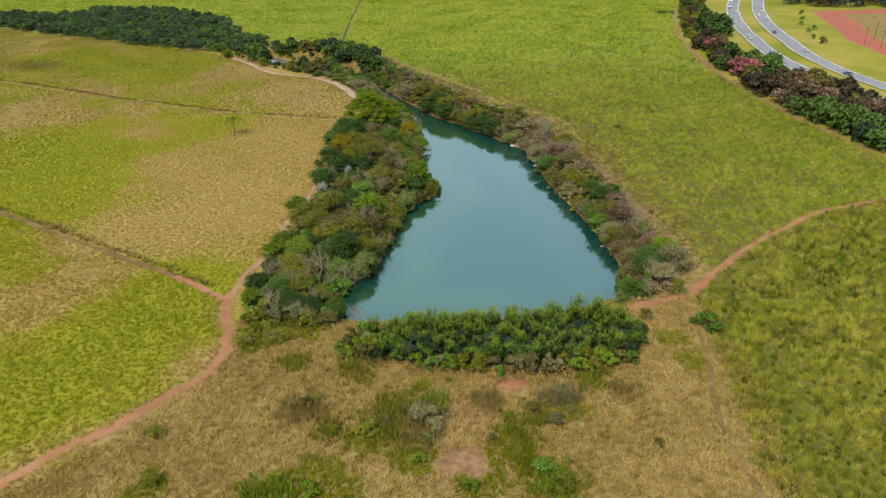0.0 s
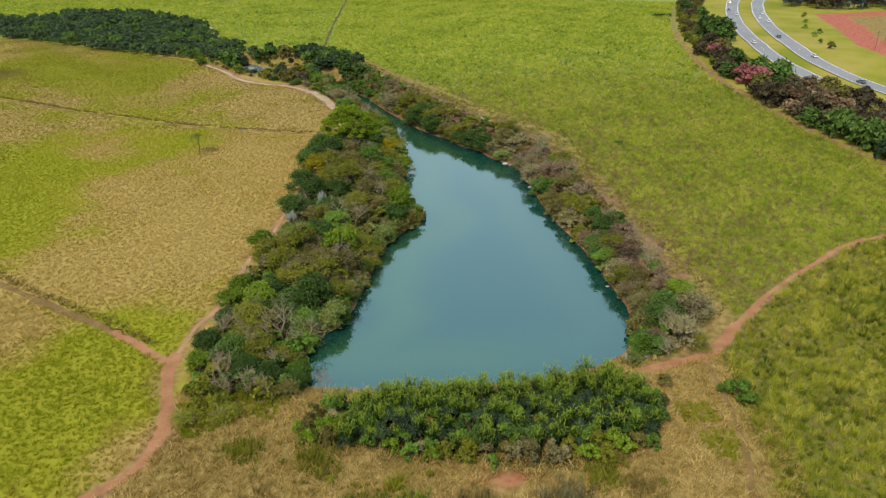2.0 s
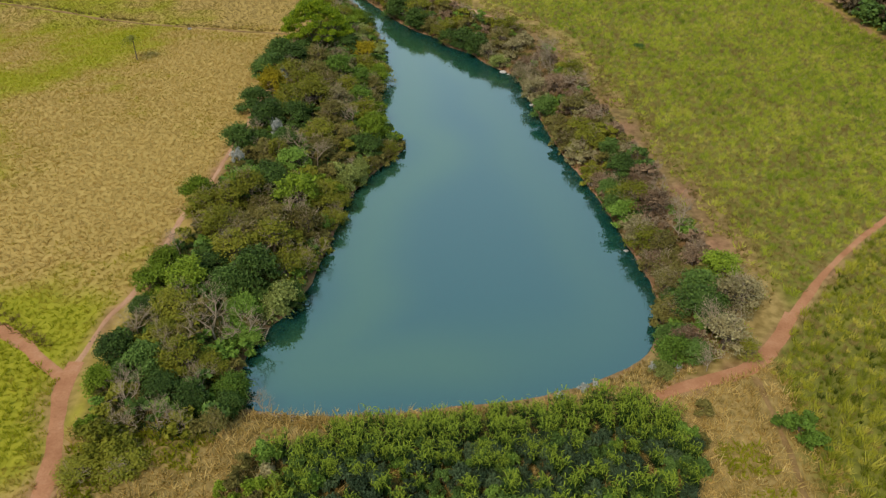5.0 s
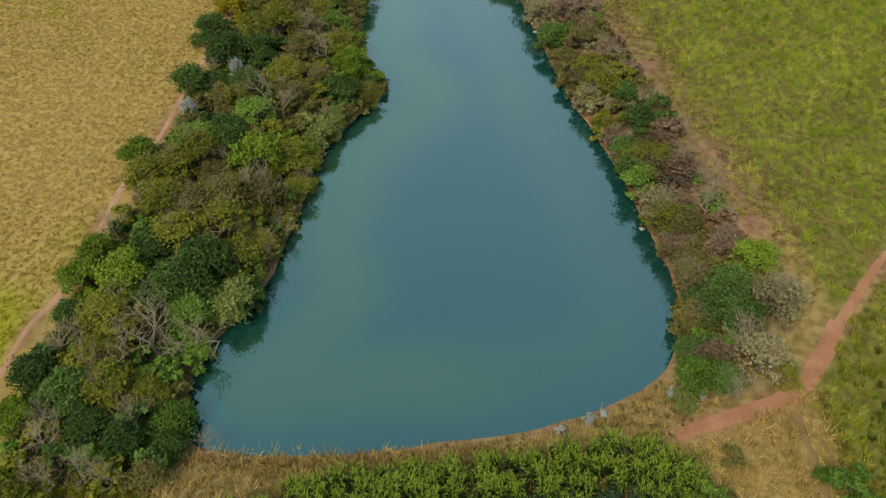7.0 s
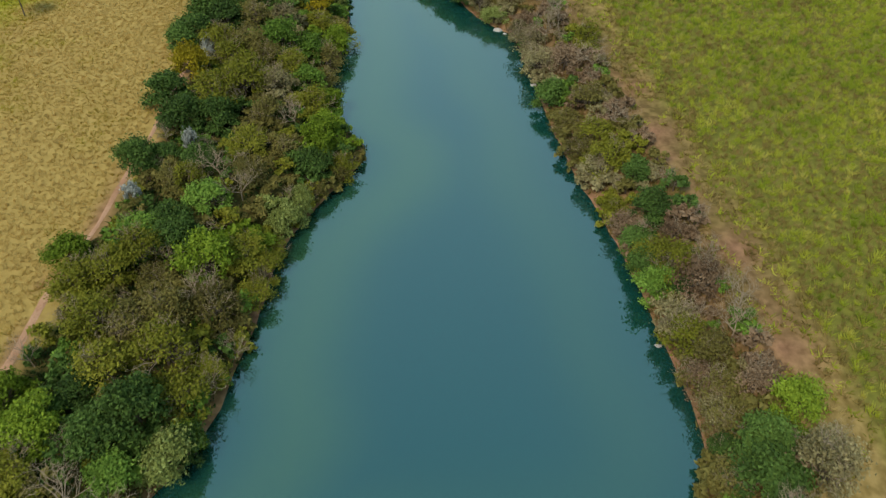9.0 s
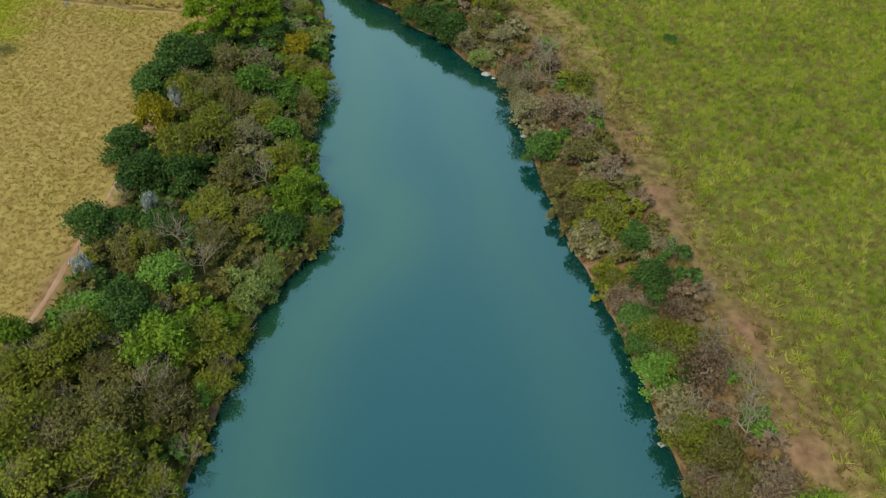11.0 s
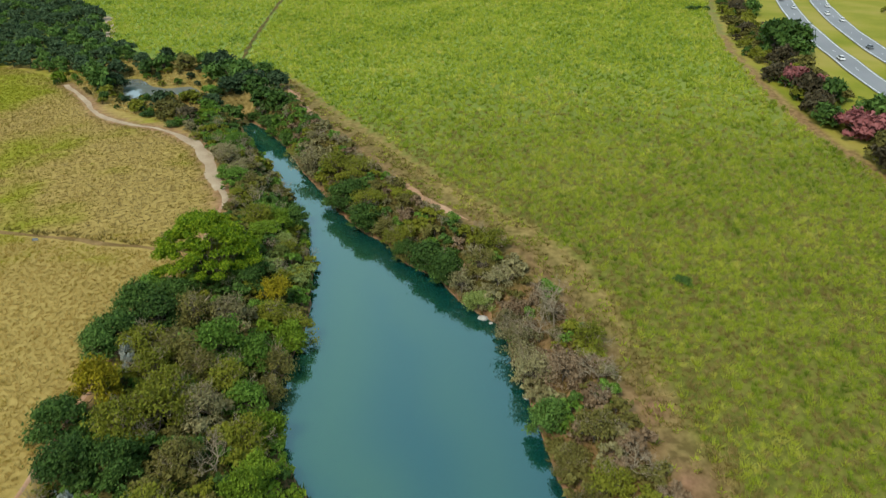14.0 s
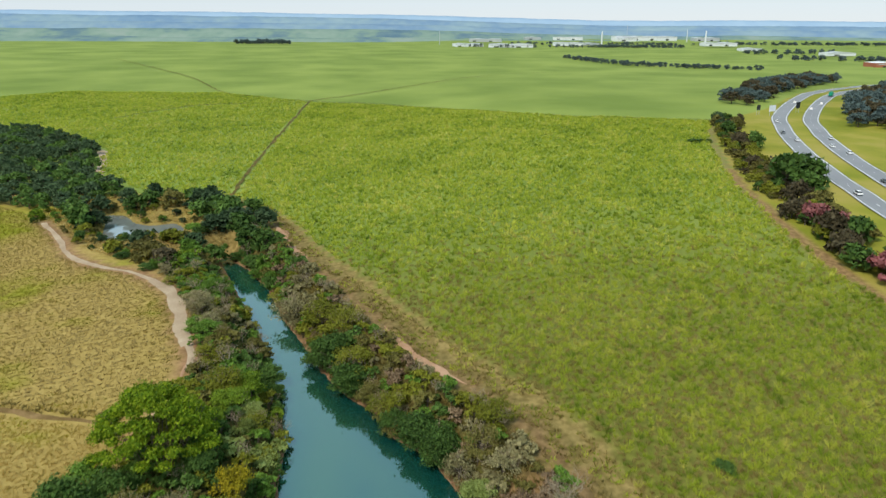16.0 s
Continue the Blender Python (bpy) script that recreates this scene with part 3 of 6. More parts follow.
strip("dirt_road", PATH_WEST[:10], 2.0, M_SOIL, "red dirt road worn along the dry fields", rag=0.5)
strip("dirt_road", PATH_WEST[9:], 0.9, M_BARE, "pale dirt road half hidden by the bank trees", rag=0.6)
strip("sandy_road", PATH_SAND[:3], 1.3, M_SAND, "narrow end of the sandy farm road", rag=0.5)
strip("sandy_road", PATH_SAND[2:7], 3.0, M_SAND, "pale sandy farm road curving past the field", rag=0.5)
strip("sandy_road", PATH_SAND[6:], 1.7, M_SAND, "pale sandy farm road curving past the field", rag=0.6)
strip("field_track", PATH_FIELD[:3], 2.0, M_SOIL, "red end of the track at the road fork", rag=0.5)
strip("field_track", PATH_FIELD[2:], 1.8, M_WORN, "narrow worn track between grassy fields", rag=0.4)
strip("field_track", PATH_MID, 1.5, M_WORN, "overgrown track crossing the dry field", rag=0.9)
strip("dirt_road", PATH_EAST[:5], 2.0, M_SOIL, "red dirt road beside the cane field", rag=0.4)
strip("dirt_road", PATH_EAST[4:], 1.1, M_SOIL, "red dirt road beside the cane field", rag=0.4)
strip("bank_trail", PATH_BANK[8:11], 1.7, M_BARE, "bare pinkish trail between trees and cane", rag=0.9, taper=True)
strip("bank_trail", PATH_BANK[12:15], 2.2, M_BARE, "bare pinkish trail between trees and cane", rag=0.9, taper=True)
strip("sandy_cut", [(-150, 520), (-140, 500), (-130, 474), (-123, 452)], 4.0, M_SAND, "pale sandy cut at the edge of the woodland", rag=0.6, taper=True)
strip("foot_trail", PATH_SOUTH, 1.1, M_WORN, "faint trail through dry grass", rag=0.7)
strip("farm_track", TRACK, 1.4, M_TRAIL, "brown farm track between cane fields", lift=0.3, rag=0.9)
strip("farm_track", CROSS_E, 1.2, M_TRAIL, "brown farm track between cane fields", lift=0.4)
strip("farm_track", CROSS_NE, 1.5, M_TRAIL, "brown farm track between cane fields", lift=0.5)
strip("farm_track", CROSS_W, 1.2, M_TRAIL, "brown farm track between cane fields", lift=0.5)
strip("farm_track", CROSS_SW, 1.0, M_TRAIL, "brown farm track between cane fields", lift=0.4)

def offset_line(pts, d):
    c = curve(pts, 6.0)
    t = np.gradient(c, axis=0); t /= np.linalg.norm(t, axis=1)[:, None]
    return c + d * np.stack([t[:, 1], -t[:, 0]], 1)

def carriageway(centre, side):
    strip("road", centre, 8.6, M_ASPHALT, "grey asphalt carriageway of a divided highway", lift=0.30, rag=0, category="road", step=6.0)
    c = curve(centre, 6.0)
    for a, b in zip(c[:-1:4], (c[:-1:4] + c[1::4]) / 2):      # broken lane line
        if 320 < a[1] < 700:
            strip("road_line", [tuple(a), tuple((a + b) / 2), tuple(b)], 0.16, M_PAINT, "white dash between two lanes", lift=0.33, rag=0, category="road line", step=3.0)
    for o in (-3.7, 3.7):
        strip("road_line", offset_line(centre, o), 0.3, M_PAINT, "white edge line", lift=0.33, rag=0, category="road line", step=6.0)

carriageway(ROAD_A, 0)
carriageway(offset_line(ROAD_A, HIGHWAY_GAP), 1)

# ---- plants as stuff: grass, weeds and cane ----
def scatter(poly, spacing, row_angle=None, jitter=0.45, keep=None):
    p = np.asarray(poly, float)
    lo, hi = p.min(0), p.max(0)
    c, h = (lo + hi) / 2, np.hypot(*(hi - lo)) / 2
    sx, sy = spacing
    u, v = np.meshgrid(np.arange(-h, h, sx), np.arange(-h, h, sy))
    u, v = u.ravel(), v.ravel()
    u = u + rng.uniform(-jitter, jitter, len(u)) * sx * (0.5 if row_angle is not None else 1)
    v = v + rng.uniform(-jitter, jitter, len(v)) * sy
    a = radians(row_angle or 0)
    x, y = c[0] + u * math.cos(a) - v * math.sin(a), c[1] + u * math.sin(a) + v * math.cos(a)
    ok = inside(p, x, y)
    x, y = x[ok], y[ok]
    if keep is not None:
        ok = keep(x, y)
        x, y = x[ok], y[ok]
    return x, y

def tufts(name, x, y, height, spread, blades, width, mat, label, category, lean=0.5, vary=0.22, sink=0.05, tone=None):
    """Clumps of narrow pointed blades, each leaning its own way, all in one mesh."""
    n = len(x)
    z = ground_height(x, y)[:, None] - sink
    s = rng.lognormal(0, vary, n)[:, None]
    a, b = rng.uniform(0, 2 * np.pi, (2, n, blades))
    root = rng.uniform(0, 0.55, (n, blades)) * spread * s
    out = rng.uniform(0.15, 0.9, (n, blades)) * spread * s
    hh = rng.uniform(0.45, 1.0, (n, blades)) * height * s * (1 - lean * 0.5 * rng.random((n, blades)))
    w = width * rng.uniform(0.7, 1.4, (n, blades))
    px, py = x[:, None] + np.cos(a) * root, y[:, None] + np.sin(a) * root
    turn = a + rng.normal(0, 0.8, (n, blades))
    cx, cy = np.cos(b) * w, np.sin(b) * w
    v = np.stack([np.stack([px - cx, py - cy, z + 0 * hh], -1), np.stack([px + cx, py + cy, z + 0.12 * hh], -1), np.stack([px + np.cos(turn) * out, py + np.sin(turn) * out, z + hh], -1)], 2).reshape(-1, 3)
    me = mesh_of(name, v, np.arange(n * blades * 3).reshape(-1, 3), mat)
    if tone is None:
        tone = np.clip(0.5 + 0.13 * rng.normal(0, 1, n) + 0.10 * grid_noise(x, y, 2.2, 51) + 0.10 * grid_noise(x, y, 9.0, 52), 0.2, 0.8)
    me.attributes.new("tone", "FLOAT", "POINT").data.foreach_set("value", np.repeat(tone, blades * 3).astype(np.float32))
    return tagged(new(name, me), label, category, kind="stuff")

def clear_of(lines):
    def keep(x, y):
        ok = np.ones(len(x), bool)
        for line, w in lines:
            ok &= line_dist(line, x, y) > w
        return ok
    return keep
paths_clear = clear_of([(PATH_WEST, 1.1), (PATH_EAST, 0.75), (PATH_FIELD, 0.9), (PATH_MID, 1.2), (PATH_SAND, 2.0), (PATH_SOUTH, 0.6)])


def cane_keep(near):
    def keep(x, y):
        share = 1 - smooth(285, 375, y)
        pick = rng.random(len(x)) < (share if near else 1 - share)
        return pick & paths_clear(x, y) & (line_dist(PATH_BANK, x, y) + 2.0 * grid_noise(x, y, 5.0, 9) > 2.6)
    return keep
x, y = scatter(FIELD_E, (1.12, 1.25), 62, keep=cane_keep(True))
parched = rng.random(len(x)) < 0.20 + 0.62 * np.exp(-line_dist(PATH_BANK, x, y) / 19.0) + 0.07 * grid_noise(x, y, 14.0, 41) + 0.10 * grid_noise(x, y, 4.5, 42)
tufts("cane_crop", x[~parched], y[~parched], 1.4, 0.80, 32, 0.036, M_CANE, "yellow-green sugar cane in rough rows", "crop")
tufts("dry_cane", x[parched], y[parched], 1.1, 0.80, 28, 0.036, M_HUSK, "parched straw-brown cane among the green", "crop")
x, y = scatter(FIELD_E, (2.0, 1.8), 62, keep=cane_keep(False))
tufts("cane_crop", x, y, 1.4, 1.25, 12, 0.20, M_CANE, "yellow-green sugar cane in rough rows", "crop")
FIELD_N = np.array([(-60.5, 425), (-95, 430), (-110, 446), (-123, 452), (-131, 478), (-140, 498), (-146, 518), (-160, 532), (-186, 557), (-212, 576), (-240, 585), (-264, 590), (-282, 560), (-302, 550), (-345, 566), (-420, 640), (-300, 800), (-160, 790), (-77, 724), (-71.3, 600), (-66.8, 520)], float)
x, y = scatter(FIELD_N, (2.2, 2.2), 62, keep=lambda x, y: (line_dist(CROSS_SW, x, y) > 2) & (line_dist(CROSS_W, x, y) > 2))
tufts("cane_crop", x, y, 1.4, 1.25, 12, 0.20, M_CANE, "yellow-green sugar cane in rough rows", "crop")
x, y = scatter(FIELD_SE, (1.05, 1.0), 62, keep=lambda x, y: (x < 170) & (y > 55) & paths_clear(x, y))
parched = rng.random(len(x)) < 0.12 + 0.16 * grid_noise(x, y, 4.0, 43) + 0.35 * np.exp(-line_dist(PATH_EAST, x, y) / 5.0)
tufts("cane_crop", x[~parched], y[~parched], 1.5, 0.66, 30, 0.040, M_CANE_YOUNG, "leafy green young sugar cane", "crop", vary=0.3, tone=np.clip(0.5 + rng.normal(0, 0.13, (~parched).sum()) + 0.12 * grid_noise(x[~parched], y[~parched], 2.4, 53), 0.2, 0.8))
tufts("dry_cane", x[parched], y[parched], 1.0, 0.75, 26, 0.042, M_HUSK, "parched straw-brown cane among the green", "crop")
def meadow(x, y):
    """Shade of the western grass: low where green weeds grow, high where it is straw."""
    u, v = 0.80 * x + 0.60 * y, -0.60 * x + 0.80 * y          # the wind and the old rows comb it one way
    streak = grid_noise(u / 4.0, v, 1.5, 15)
    return np.clip(0.50 + 0.17 * dryness(x, y) + 0.10 * streak + 0.07 * grid_noise(x, y, 1.3, 16) + rng.normal(0, 0.045, len(x)), 0.1, 0.9)
def west(far):
    return lambda x, y: paths_clear(x, y) & (((y > 270) | (x < -130)) == far)
x, y = scatter(FIELD_W, (0.85, 0.85), keep=west(False))
low = y < np.interp(x, [-114, -44], [170, 126])
tufts("meadow_grass", x[~low], y[~low], 0.62, 0.62, 14, 0.055, M_MEADOW, "tall straw-coloured dry grass with green weeds", "grass", lean=0.7, tone=meadow(x[~low], y[~low]))
tufts("meadow_weeds", x[low], y[low], 0.75, 0.62, 15, 0.055, M_MEADOW, "hummocky yellow-green weeds with dry straw", "grass", vary=0.35, tone=meadow(x[low], y[low]) + 0.12 * grid_noise(x[low], y[low], 5.5, 18))
x, y = scatter(FIELD_W, (1.6, 0.95), 118, keep=west(True))
tufts("meadow_grass", x, y, 0.6, 0.95, 13, 0.075, M_STUBBLE, "straw-coloured stubble rows with green weeds", "grass", tone=meadow(x, y))
for edge in (PATH_MID[1:], PATH_FIELD[1:]):                    # rank growth along the far side of the tracks
    c = curve(edge, 0.45)
    x, y = c[:, 0] + rng.normal(0.5, 0.5, len(c)), c[:, 1] + np.abs(rng.normal(1.3, 0.6, len(c))) + 0.5
    ok = grid_noise(x, y, 7.0, 17) > -0.75
    tufts("rank_grass", x[ok], y[ok], 0.8, 0.8, 13, 0.06, M_RUSH, "rank brown grass along the field track", "grass", vary=0.35)
GREEN_SPOTS = [(-3.7, 79.4, 3.5), (-19, 73, 7), (-12, 84, 3), (9.6, 82, 4), (5.8, 75, 4), (13.9, 76, 4), (42.5, 104, 3), (42, 111, 3), (-40, 74, 3), (-33, 112, 5), (-26, 115, 4), (20, 90, 3)]
def wild_keep(green):
    def keep(x, y):
        g = np.full(len(x), -0.35) + 0.35 * grid_noise(x, y, 5.0, 21)
        for bx, by, br in GREEN_SPOTS:
            g = np.maximum(g, 1.2 * np.exp(-((x - bx) ** 2 + (y - by) ** 2) / br ** 2) - 0.4 + 0.3 * grid_noise(x, y, 3.0, 22))
        bare = np.hypot(x - 11.3, y - 96.6) < 2.5
        bare |= np.hypot(x - 2.8, (y - 78.8) * 1.2) < 4.0 + grid_noise(x, y, 2.0, 23)
        return paths_clear(x, y) & (y > 48) & ~bare & ((g > 0) == green)
    return keep
WILD_WIDE = np.vstack([WILD[:-4], [(52, 128), (53, 104), (50, 80), (49, 20)]])
x, y = scatter(WILD_WIDE, (0.85, 0.85), keep=wild_keep(False))
tufts("dry_grass", x, y, 1.1, 1.0, 13, 0.06, M_WILD, "tall wind-combed straw-coloured grass", "grass", lean=0.8)
x, y = scatter(WILD, (0.8, 0.8), keep=wild_keep(True))
tufts("weeds", x, y, 0.9, 0.8, 14, 0.11, M_WEED, "green weeds among dry grass", "grass")
DAM_CREST = np.array([(-20, 120.6), (-10, 117.8), (8, 118.4), (24, 120), (34, 121), (40, 125), (38, 129.5), (35.5, 130.4), (30, 127.2), (20, 123.4), (8, 121.7), (-6, 120.6), (-18, 121)], float)
x, y = scatter(DAM_CREST, (0.7, 0.7), keep=lambda x, y: ~inside(LAKE, x, y))
rank = rng.random(len(x)) < 0.35
tufts("dry_grass", x[~rank], y[~rank], 1.0, 0.7, 14, 0.05, M_WILD, "tall dry grass on the dam crest", "grass", lean=0.7)
tufts("rank_grass", x[rank], y[rank], 0.9, 0.6, 14, 0.05, M_RUSH, "rank brown grass on the dam crest", "grass")
M_SCRUB = {"olive": M_LEAF["olive"], "grey": M_LEAF["grey"], "mid": M_LEAF["bright"], "brown": M_HUSK, "bright": M_WEED}
WORDS_SCRUB = {"olive": "olive-green", "grey": "grey-green", "mid": "green", "brown": "brownish", "bright": "bright green"}
SCRUB_SPOTS = [("olive", -7.5, 91.5, 4.5), ("olive", -9, 86, 4.0), ("grey", -3, 90, 3.6), ("mid", -1.5, 92.5, 3.0), ("brown", -3.4, 85, 3.4), ("brown", -22, 91, 4.4), ("olive", -17.5, 86, 2.8), ("olive", 11.5, 84, 3.2), ("bright", 12, 79, 2.8), ("olive", 14, 89, 3.0),
               ("mid", 16, 75, 3.6), ("grey", 19, 93, 3.6), ("olive", 25, 98, 3.2), ("brown", 6.5, 93, 3.0), ("olive", -15, 101, 3.4), ("brown", 30, 95, 2.6), ("olive", -26, 103, 3.0), ("bright", -4, 96, 1.5), ("mid", -24, 72, 4.0)]
for kind in ("olive", "grey", "mid", "brown", "bright"):
    spots = [q[1:] for q in SCRUB_SPOTS if q[0] == kind]
    x = np.concatenate([rng.normal(bx, br * 0.5, int(7 * br * br)) for bx, by, br in spots])
    y = np.concatenate([rng.normal(by, br * 0.5, int(7 * br * br)) for bx, by, br in spots])
    ok = (np.hypot(x - 4.5, (y - 80)) > 4.2) & (np.hypot(x - 10.8, y - 97.2) > 2.4) & paths_clear(x, y)
    tufts("scrub", x[ok], y[ok], 1.5, 0.75, 13, 0.075, M_SCRUB[kind], "rank %s scrub growing through dry grass" % WORDS_SCRUB[kind], "scrub", vary=0.35)
bank_band = np.array([(38, 122), (58, 140), (60, 160), (56, 200), (50, 240), (40, 266), (15, 300), (-12, 345), (-40, 405), (-62, 420), (-56, 395), (-34, 365), (-12, 322), (8, 290), (34, 255), (43, 222), (47, 185), (49, 150)], float)
x, y = scatter(bank_band, (1.1, 1.1), keep=lambda x, y: (line_dist(PATH_BANK, x, y) > 0.5 + 0.8 * grid_noise(x, y, 6.0, 33)) & (line_dist(PATH_EAST, x, y) > 1.6) & (grid_noise(x, y, 4.0, 31) > -0.45) & (np.hypot(x - 47.7, (y - 197) * 0.6) > 3.2) & (np.hypot(x - 53, y - 154.4) > 3.0))
pick = rng.random(len(x)) + 0.25 * grid_noise(x, y, 4.0, 61)
for lo, hi, nm, mat, label in ((-9, 0.22, "dry_grass", M_HUSK, "brown dry grass along the bank trail"), (0.22, 0.5, "rank_grass", M_RUSH, "rank brown grass along the bank trail"), (0.5, 0.75, "weeds", M_LEAF["olive"], "olive weeds along the bank trail"), (0.75, 9, "cane_crop", M_CANE, "stray sugar cane at the field edge")):
    ok = (pick > lo) & (pick <= hi)
    tufts(nm, x[ok], y[ok], 0.8, 0.9, 12, 0.09, mat, label, "grass" if nm != "cane_crop" else "crop", lean=0.7)
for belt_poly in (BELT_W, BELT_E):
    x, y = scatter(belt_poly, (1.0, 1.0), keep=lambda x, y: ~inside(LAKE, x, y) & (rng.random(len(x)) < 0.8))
    # western weeds take dark leaves: shade between the crowns put into colour
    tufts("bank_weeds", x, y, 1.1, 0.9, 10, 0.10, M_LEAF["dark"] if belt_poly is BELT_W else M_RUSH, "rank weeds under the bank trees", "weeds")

# ---- trees and shrubs ----
def tube(a, b, ra, rb, sides=5):
    """Vertices and quads of a tapered limb from a to b."""
    a, b = np.array(a, float), np.array(b, float)
    d = (b - a) / (np.linalg.norm(b - a) + 1e-9)
    u = np.cross(d, (0.31, 0.95, 0.05)); u /= np.linalg.norm(u); w = np.cross(d, u)
    t = np.arange(sides) * 2 * np.pi / sides
    ring = np.cos(t)[:, None] * u + np.sin(t)[:, None] * w
    v = np.vstack([a + ring * ra, b + ring * rb])
    i = np.arange(sides); j = (i + 1) % sides
    return v, np.stack([i, j, j + sides, i + sides], 1)

def joined(pieces):
    vs, fs, o = [], [], 0
    for v, f in pieces:
        vs.append(v); fs.append(f + o); o += len(v)
    return np.vstack(vs), np.vstack(fs)

def leaf_cloud(r, lobes, count, size, fuzz=0.36):
    """Folded leaf sprays spread over the outer part of several lobes."""
    w = np.array([l[3] ** 2 for l in lobes]); k = r.choice(len(lobes), count, p=w / w.sum())
    L = np.array(lobes)[k]
    u = r.normal(0, 1, (count, 3)); u[:, 2] = np.abs(u[:, 2]) * 0.9 - 0.25 * r.random(count)
    u /= np.linalg.norm(u, axis=1)[:, None]
    rad = L[:, 3] * np.where(r.random(count) < 0.8, np.abs(r.normal(1.0 - 0.33 * fuzz, fuzz, count)), r.uniform(0.2, 1.0, count))
    p = L[:, :3] + u * rad[:, None] * np.array([1, 1, 0.8])
    nrm = u * 0.55 + np.array([0, 0, 0.35]) + r.normal(0, 0.5, (count, 3)); nrm /= np.linalg.norm(nrm, axis=1)[:, None]
    t = np.cross(nrm, r.normal(0, 1, (count, 3))); t /= np.linalg.norm(t, axis=1)[:, None]
    s = np.cross(nrm, t)
    a = size * r.uniform(0.6, 1.35, count)[:, None]; b = a * r.uniform(0.45, 0.75, count)[:, None]
    v = np.stack([p - t * a, p + t * a * 0.7 - s * b, p + t * a * 0.5 + s * b - nrm * a * 0.3], 1).reshape(-1, 3)
    return v, np.arange(count * 3).reshape(-1, 3)

def broadleaf(seed, radius, height, count=1500, leaf=0.34, lobes=9, low=0.30, fuzz=0.36):
    """Meshes of a trunk with limbs and of an uneven crown of many leaf sprays."""
    r = np.random.default_rng(seed)
    L = []
    sx, sy = r.uniform(0.8, 1.15), r.uniform(0.8, 1.15)
    for i in range(lobes):
        a = 2.4 * i + r.uniform(-0.7, 0.7); q = radius * 0.74 * math.sqrt((i + 0.2) / lobes) * r.uniform(0.75, 1.1)
        z = height * (1 - 0.42 * (q / radius) ** 1.6) - radius * 0.24 - r.uniform(0, 0.24) * height
        L.append((math.cos(a) * q * sx, math.sin(a) * q * sy, max(z, height * low), radius * r.uniform(0.17, 0.36)))
    for i in range(lobes // 2):
        a = r.uniform(0, 6.28); q = radius * r.uniform(0.55, 0.9)
        L.append((math.cos(a) * q * sx, math.sin(a) * q * sy, height * r.uniform(0.12, 0.42), radius * r.uniform(0.18, 0.30)))
    fork = np.array([r.uniform(-0.2, 0.2), r.uniform(-0.2, 0.2), height * 0.32])
    rt = 0.03 * height
    pieces = [tube((0, 0, -0.4), fork, rt * 1.25, rt, 6)]
    for x, y, z, q in L:
        mid = fork * 0.5 + np.array([x, y, z]) * 0.5 + r.normal(0, 0.2, 3)
        pieces += [tube(fork, mid, rt * 0.5, rt * 0.3, 4), tube(mid, (x, y, z + q * 0.6), rt * 0.3, rt * 0.08, 4)]
    return joined(pieces), leaf_cloud(r, L, count, leaf, fuzz)

def bare_tree(seed, height, spread, depth=6):
    """Leafless branching limbs, tapering to fine twigs."""
    r = np.random.default_rng(seed)
    pieces = []
    def grow(p, d, length, rad, lev):
        q = p + d * length
        pieces.append(tube(p, q, rad, rad * 0.65, 3))
        if lev == depth:
            return
        for _ in range(4 if lev == 0 else (3 if lev < 3 else 2)):
            e = d * 0.7 + r.normal(0, 1, 3) * np.array([spread, spread, 0.30]) + np.array([0, 0, 0.28])
            grow(q - d * length * r.uniform(0, 0.4), e / np.linalg.norm(e), length * r.uniform(0.6, 0.9), rad * 0.62, lev + 1)
    grow(np.array([0, 0, -0.3]), np.array([r.uniform(-0.1, 0.1), r.uniform(-0.1, 0.1), 1.0]), height * 0.30, 0.018 * height, 0)
    return joined(pieces)

MADE = {}
WORDS = {"dark": "dense dark green", "mid": "leafy green", "olive": "olive-green", "bright": "bright green", "yellow": "yellow-flowering", "brown": "brownish dry", "russet": "russet dry-leaved", "slate": "haze-blue",
         "grey": "grey-green thinning", "pale": "pale green", "red": "reddish-leaved", "silver": "silvery white-leaved", "umber": "dull brown-leaved", "teal": "dark bluish-green"}

def label_of(kind, place, name):
    word = name.split("_")[-1]
    if kind == "bare":
        return "leafless grey %s with tangled branches %s" % (word, place)
    return "%s %s %s" % (WORDS[kind], word, place)

def proto(kind, variant, size):
    """Trunk and crown meshes for a kind of tree at one of three sizes (radius in metres)."""
    key = (kind, variant, size)
    if key not in MADE:
        seed = 100 + 13 * len(MADE)
        if kind == "bare":
            h = {"small": 4.0, "normal": 5.5, "far": 6.0}[size]
            MADE[key] = (mesh_of("bare_crown", *bare_tree(seed, h * 1.1, 0.62), M_TWIG), None)
        else:
            rad, h, n, leaf = {"small": (1.6, 2.4, 1500, 0.16), "normal": (3.5, 5.6, 5000, 0.20), "far": (3.6, 5.8, 800, 0.62)}[size]
            twiggy = kind in ("brown", "grey", "olive", "russet") and size == "normal"
            t, c = broadleaf(seed, rad, h, (2000 if kind in ("grey", "russet") else 2700) if twiggy else n, leaf * (0.9 if twiggy else 1), 7 if size == "small" else 22)
            MADE[key] = (mesh_of("trunk", *t, M_BARK), mesh_of("crown", *c, M_LEAF[kind]))
            if twiggy:
                MADE[key] += (mesh_of("bare_crown", *bare_tree(seed + 3, h * 1.2, 0.6, 5), M_TWIG),)
    return MADE[key]

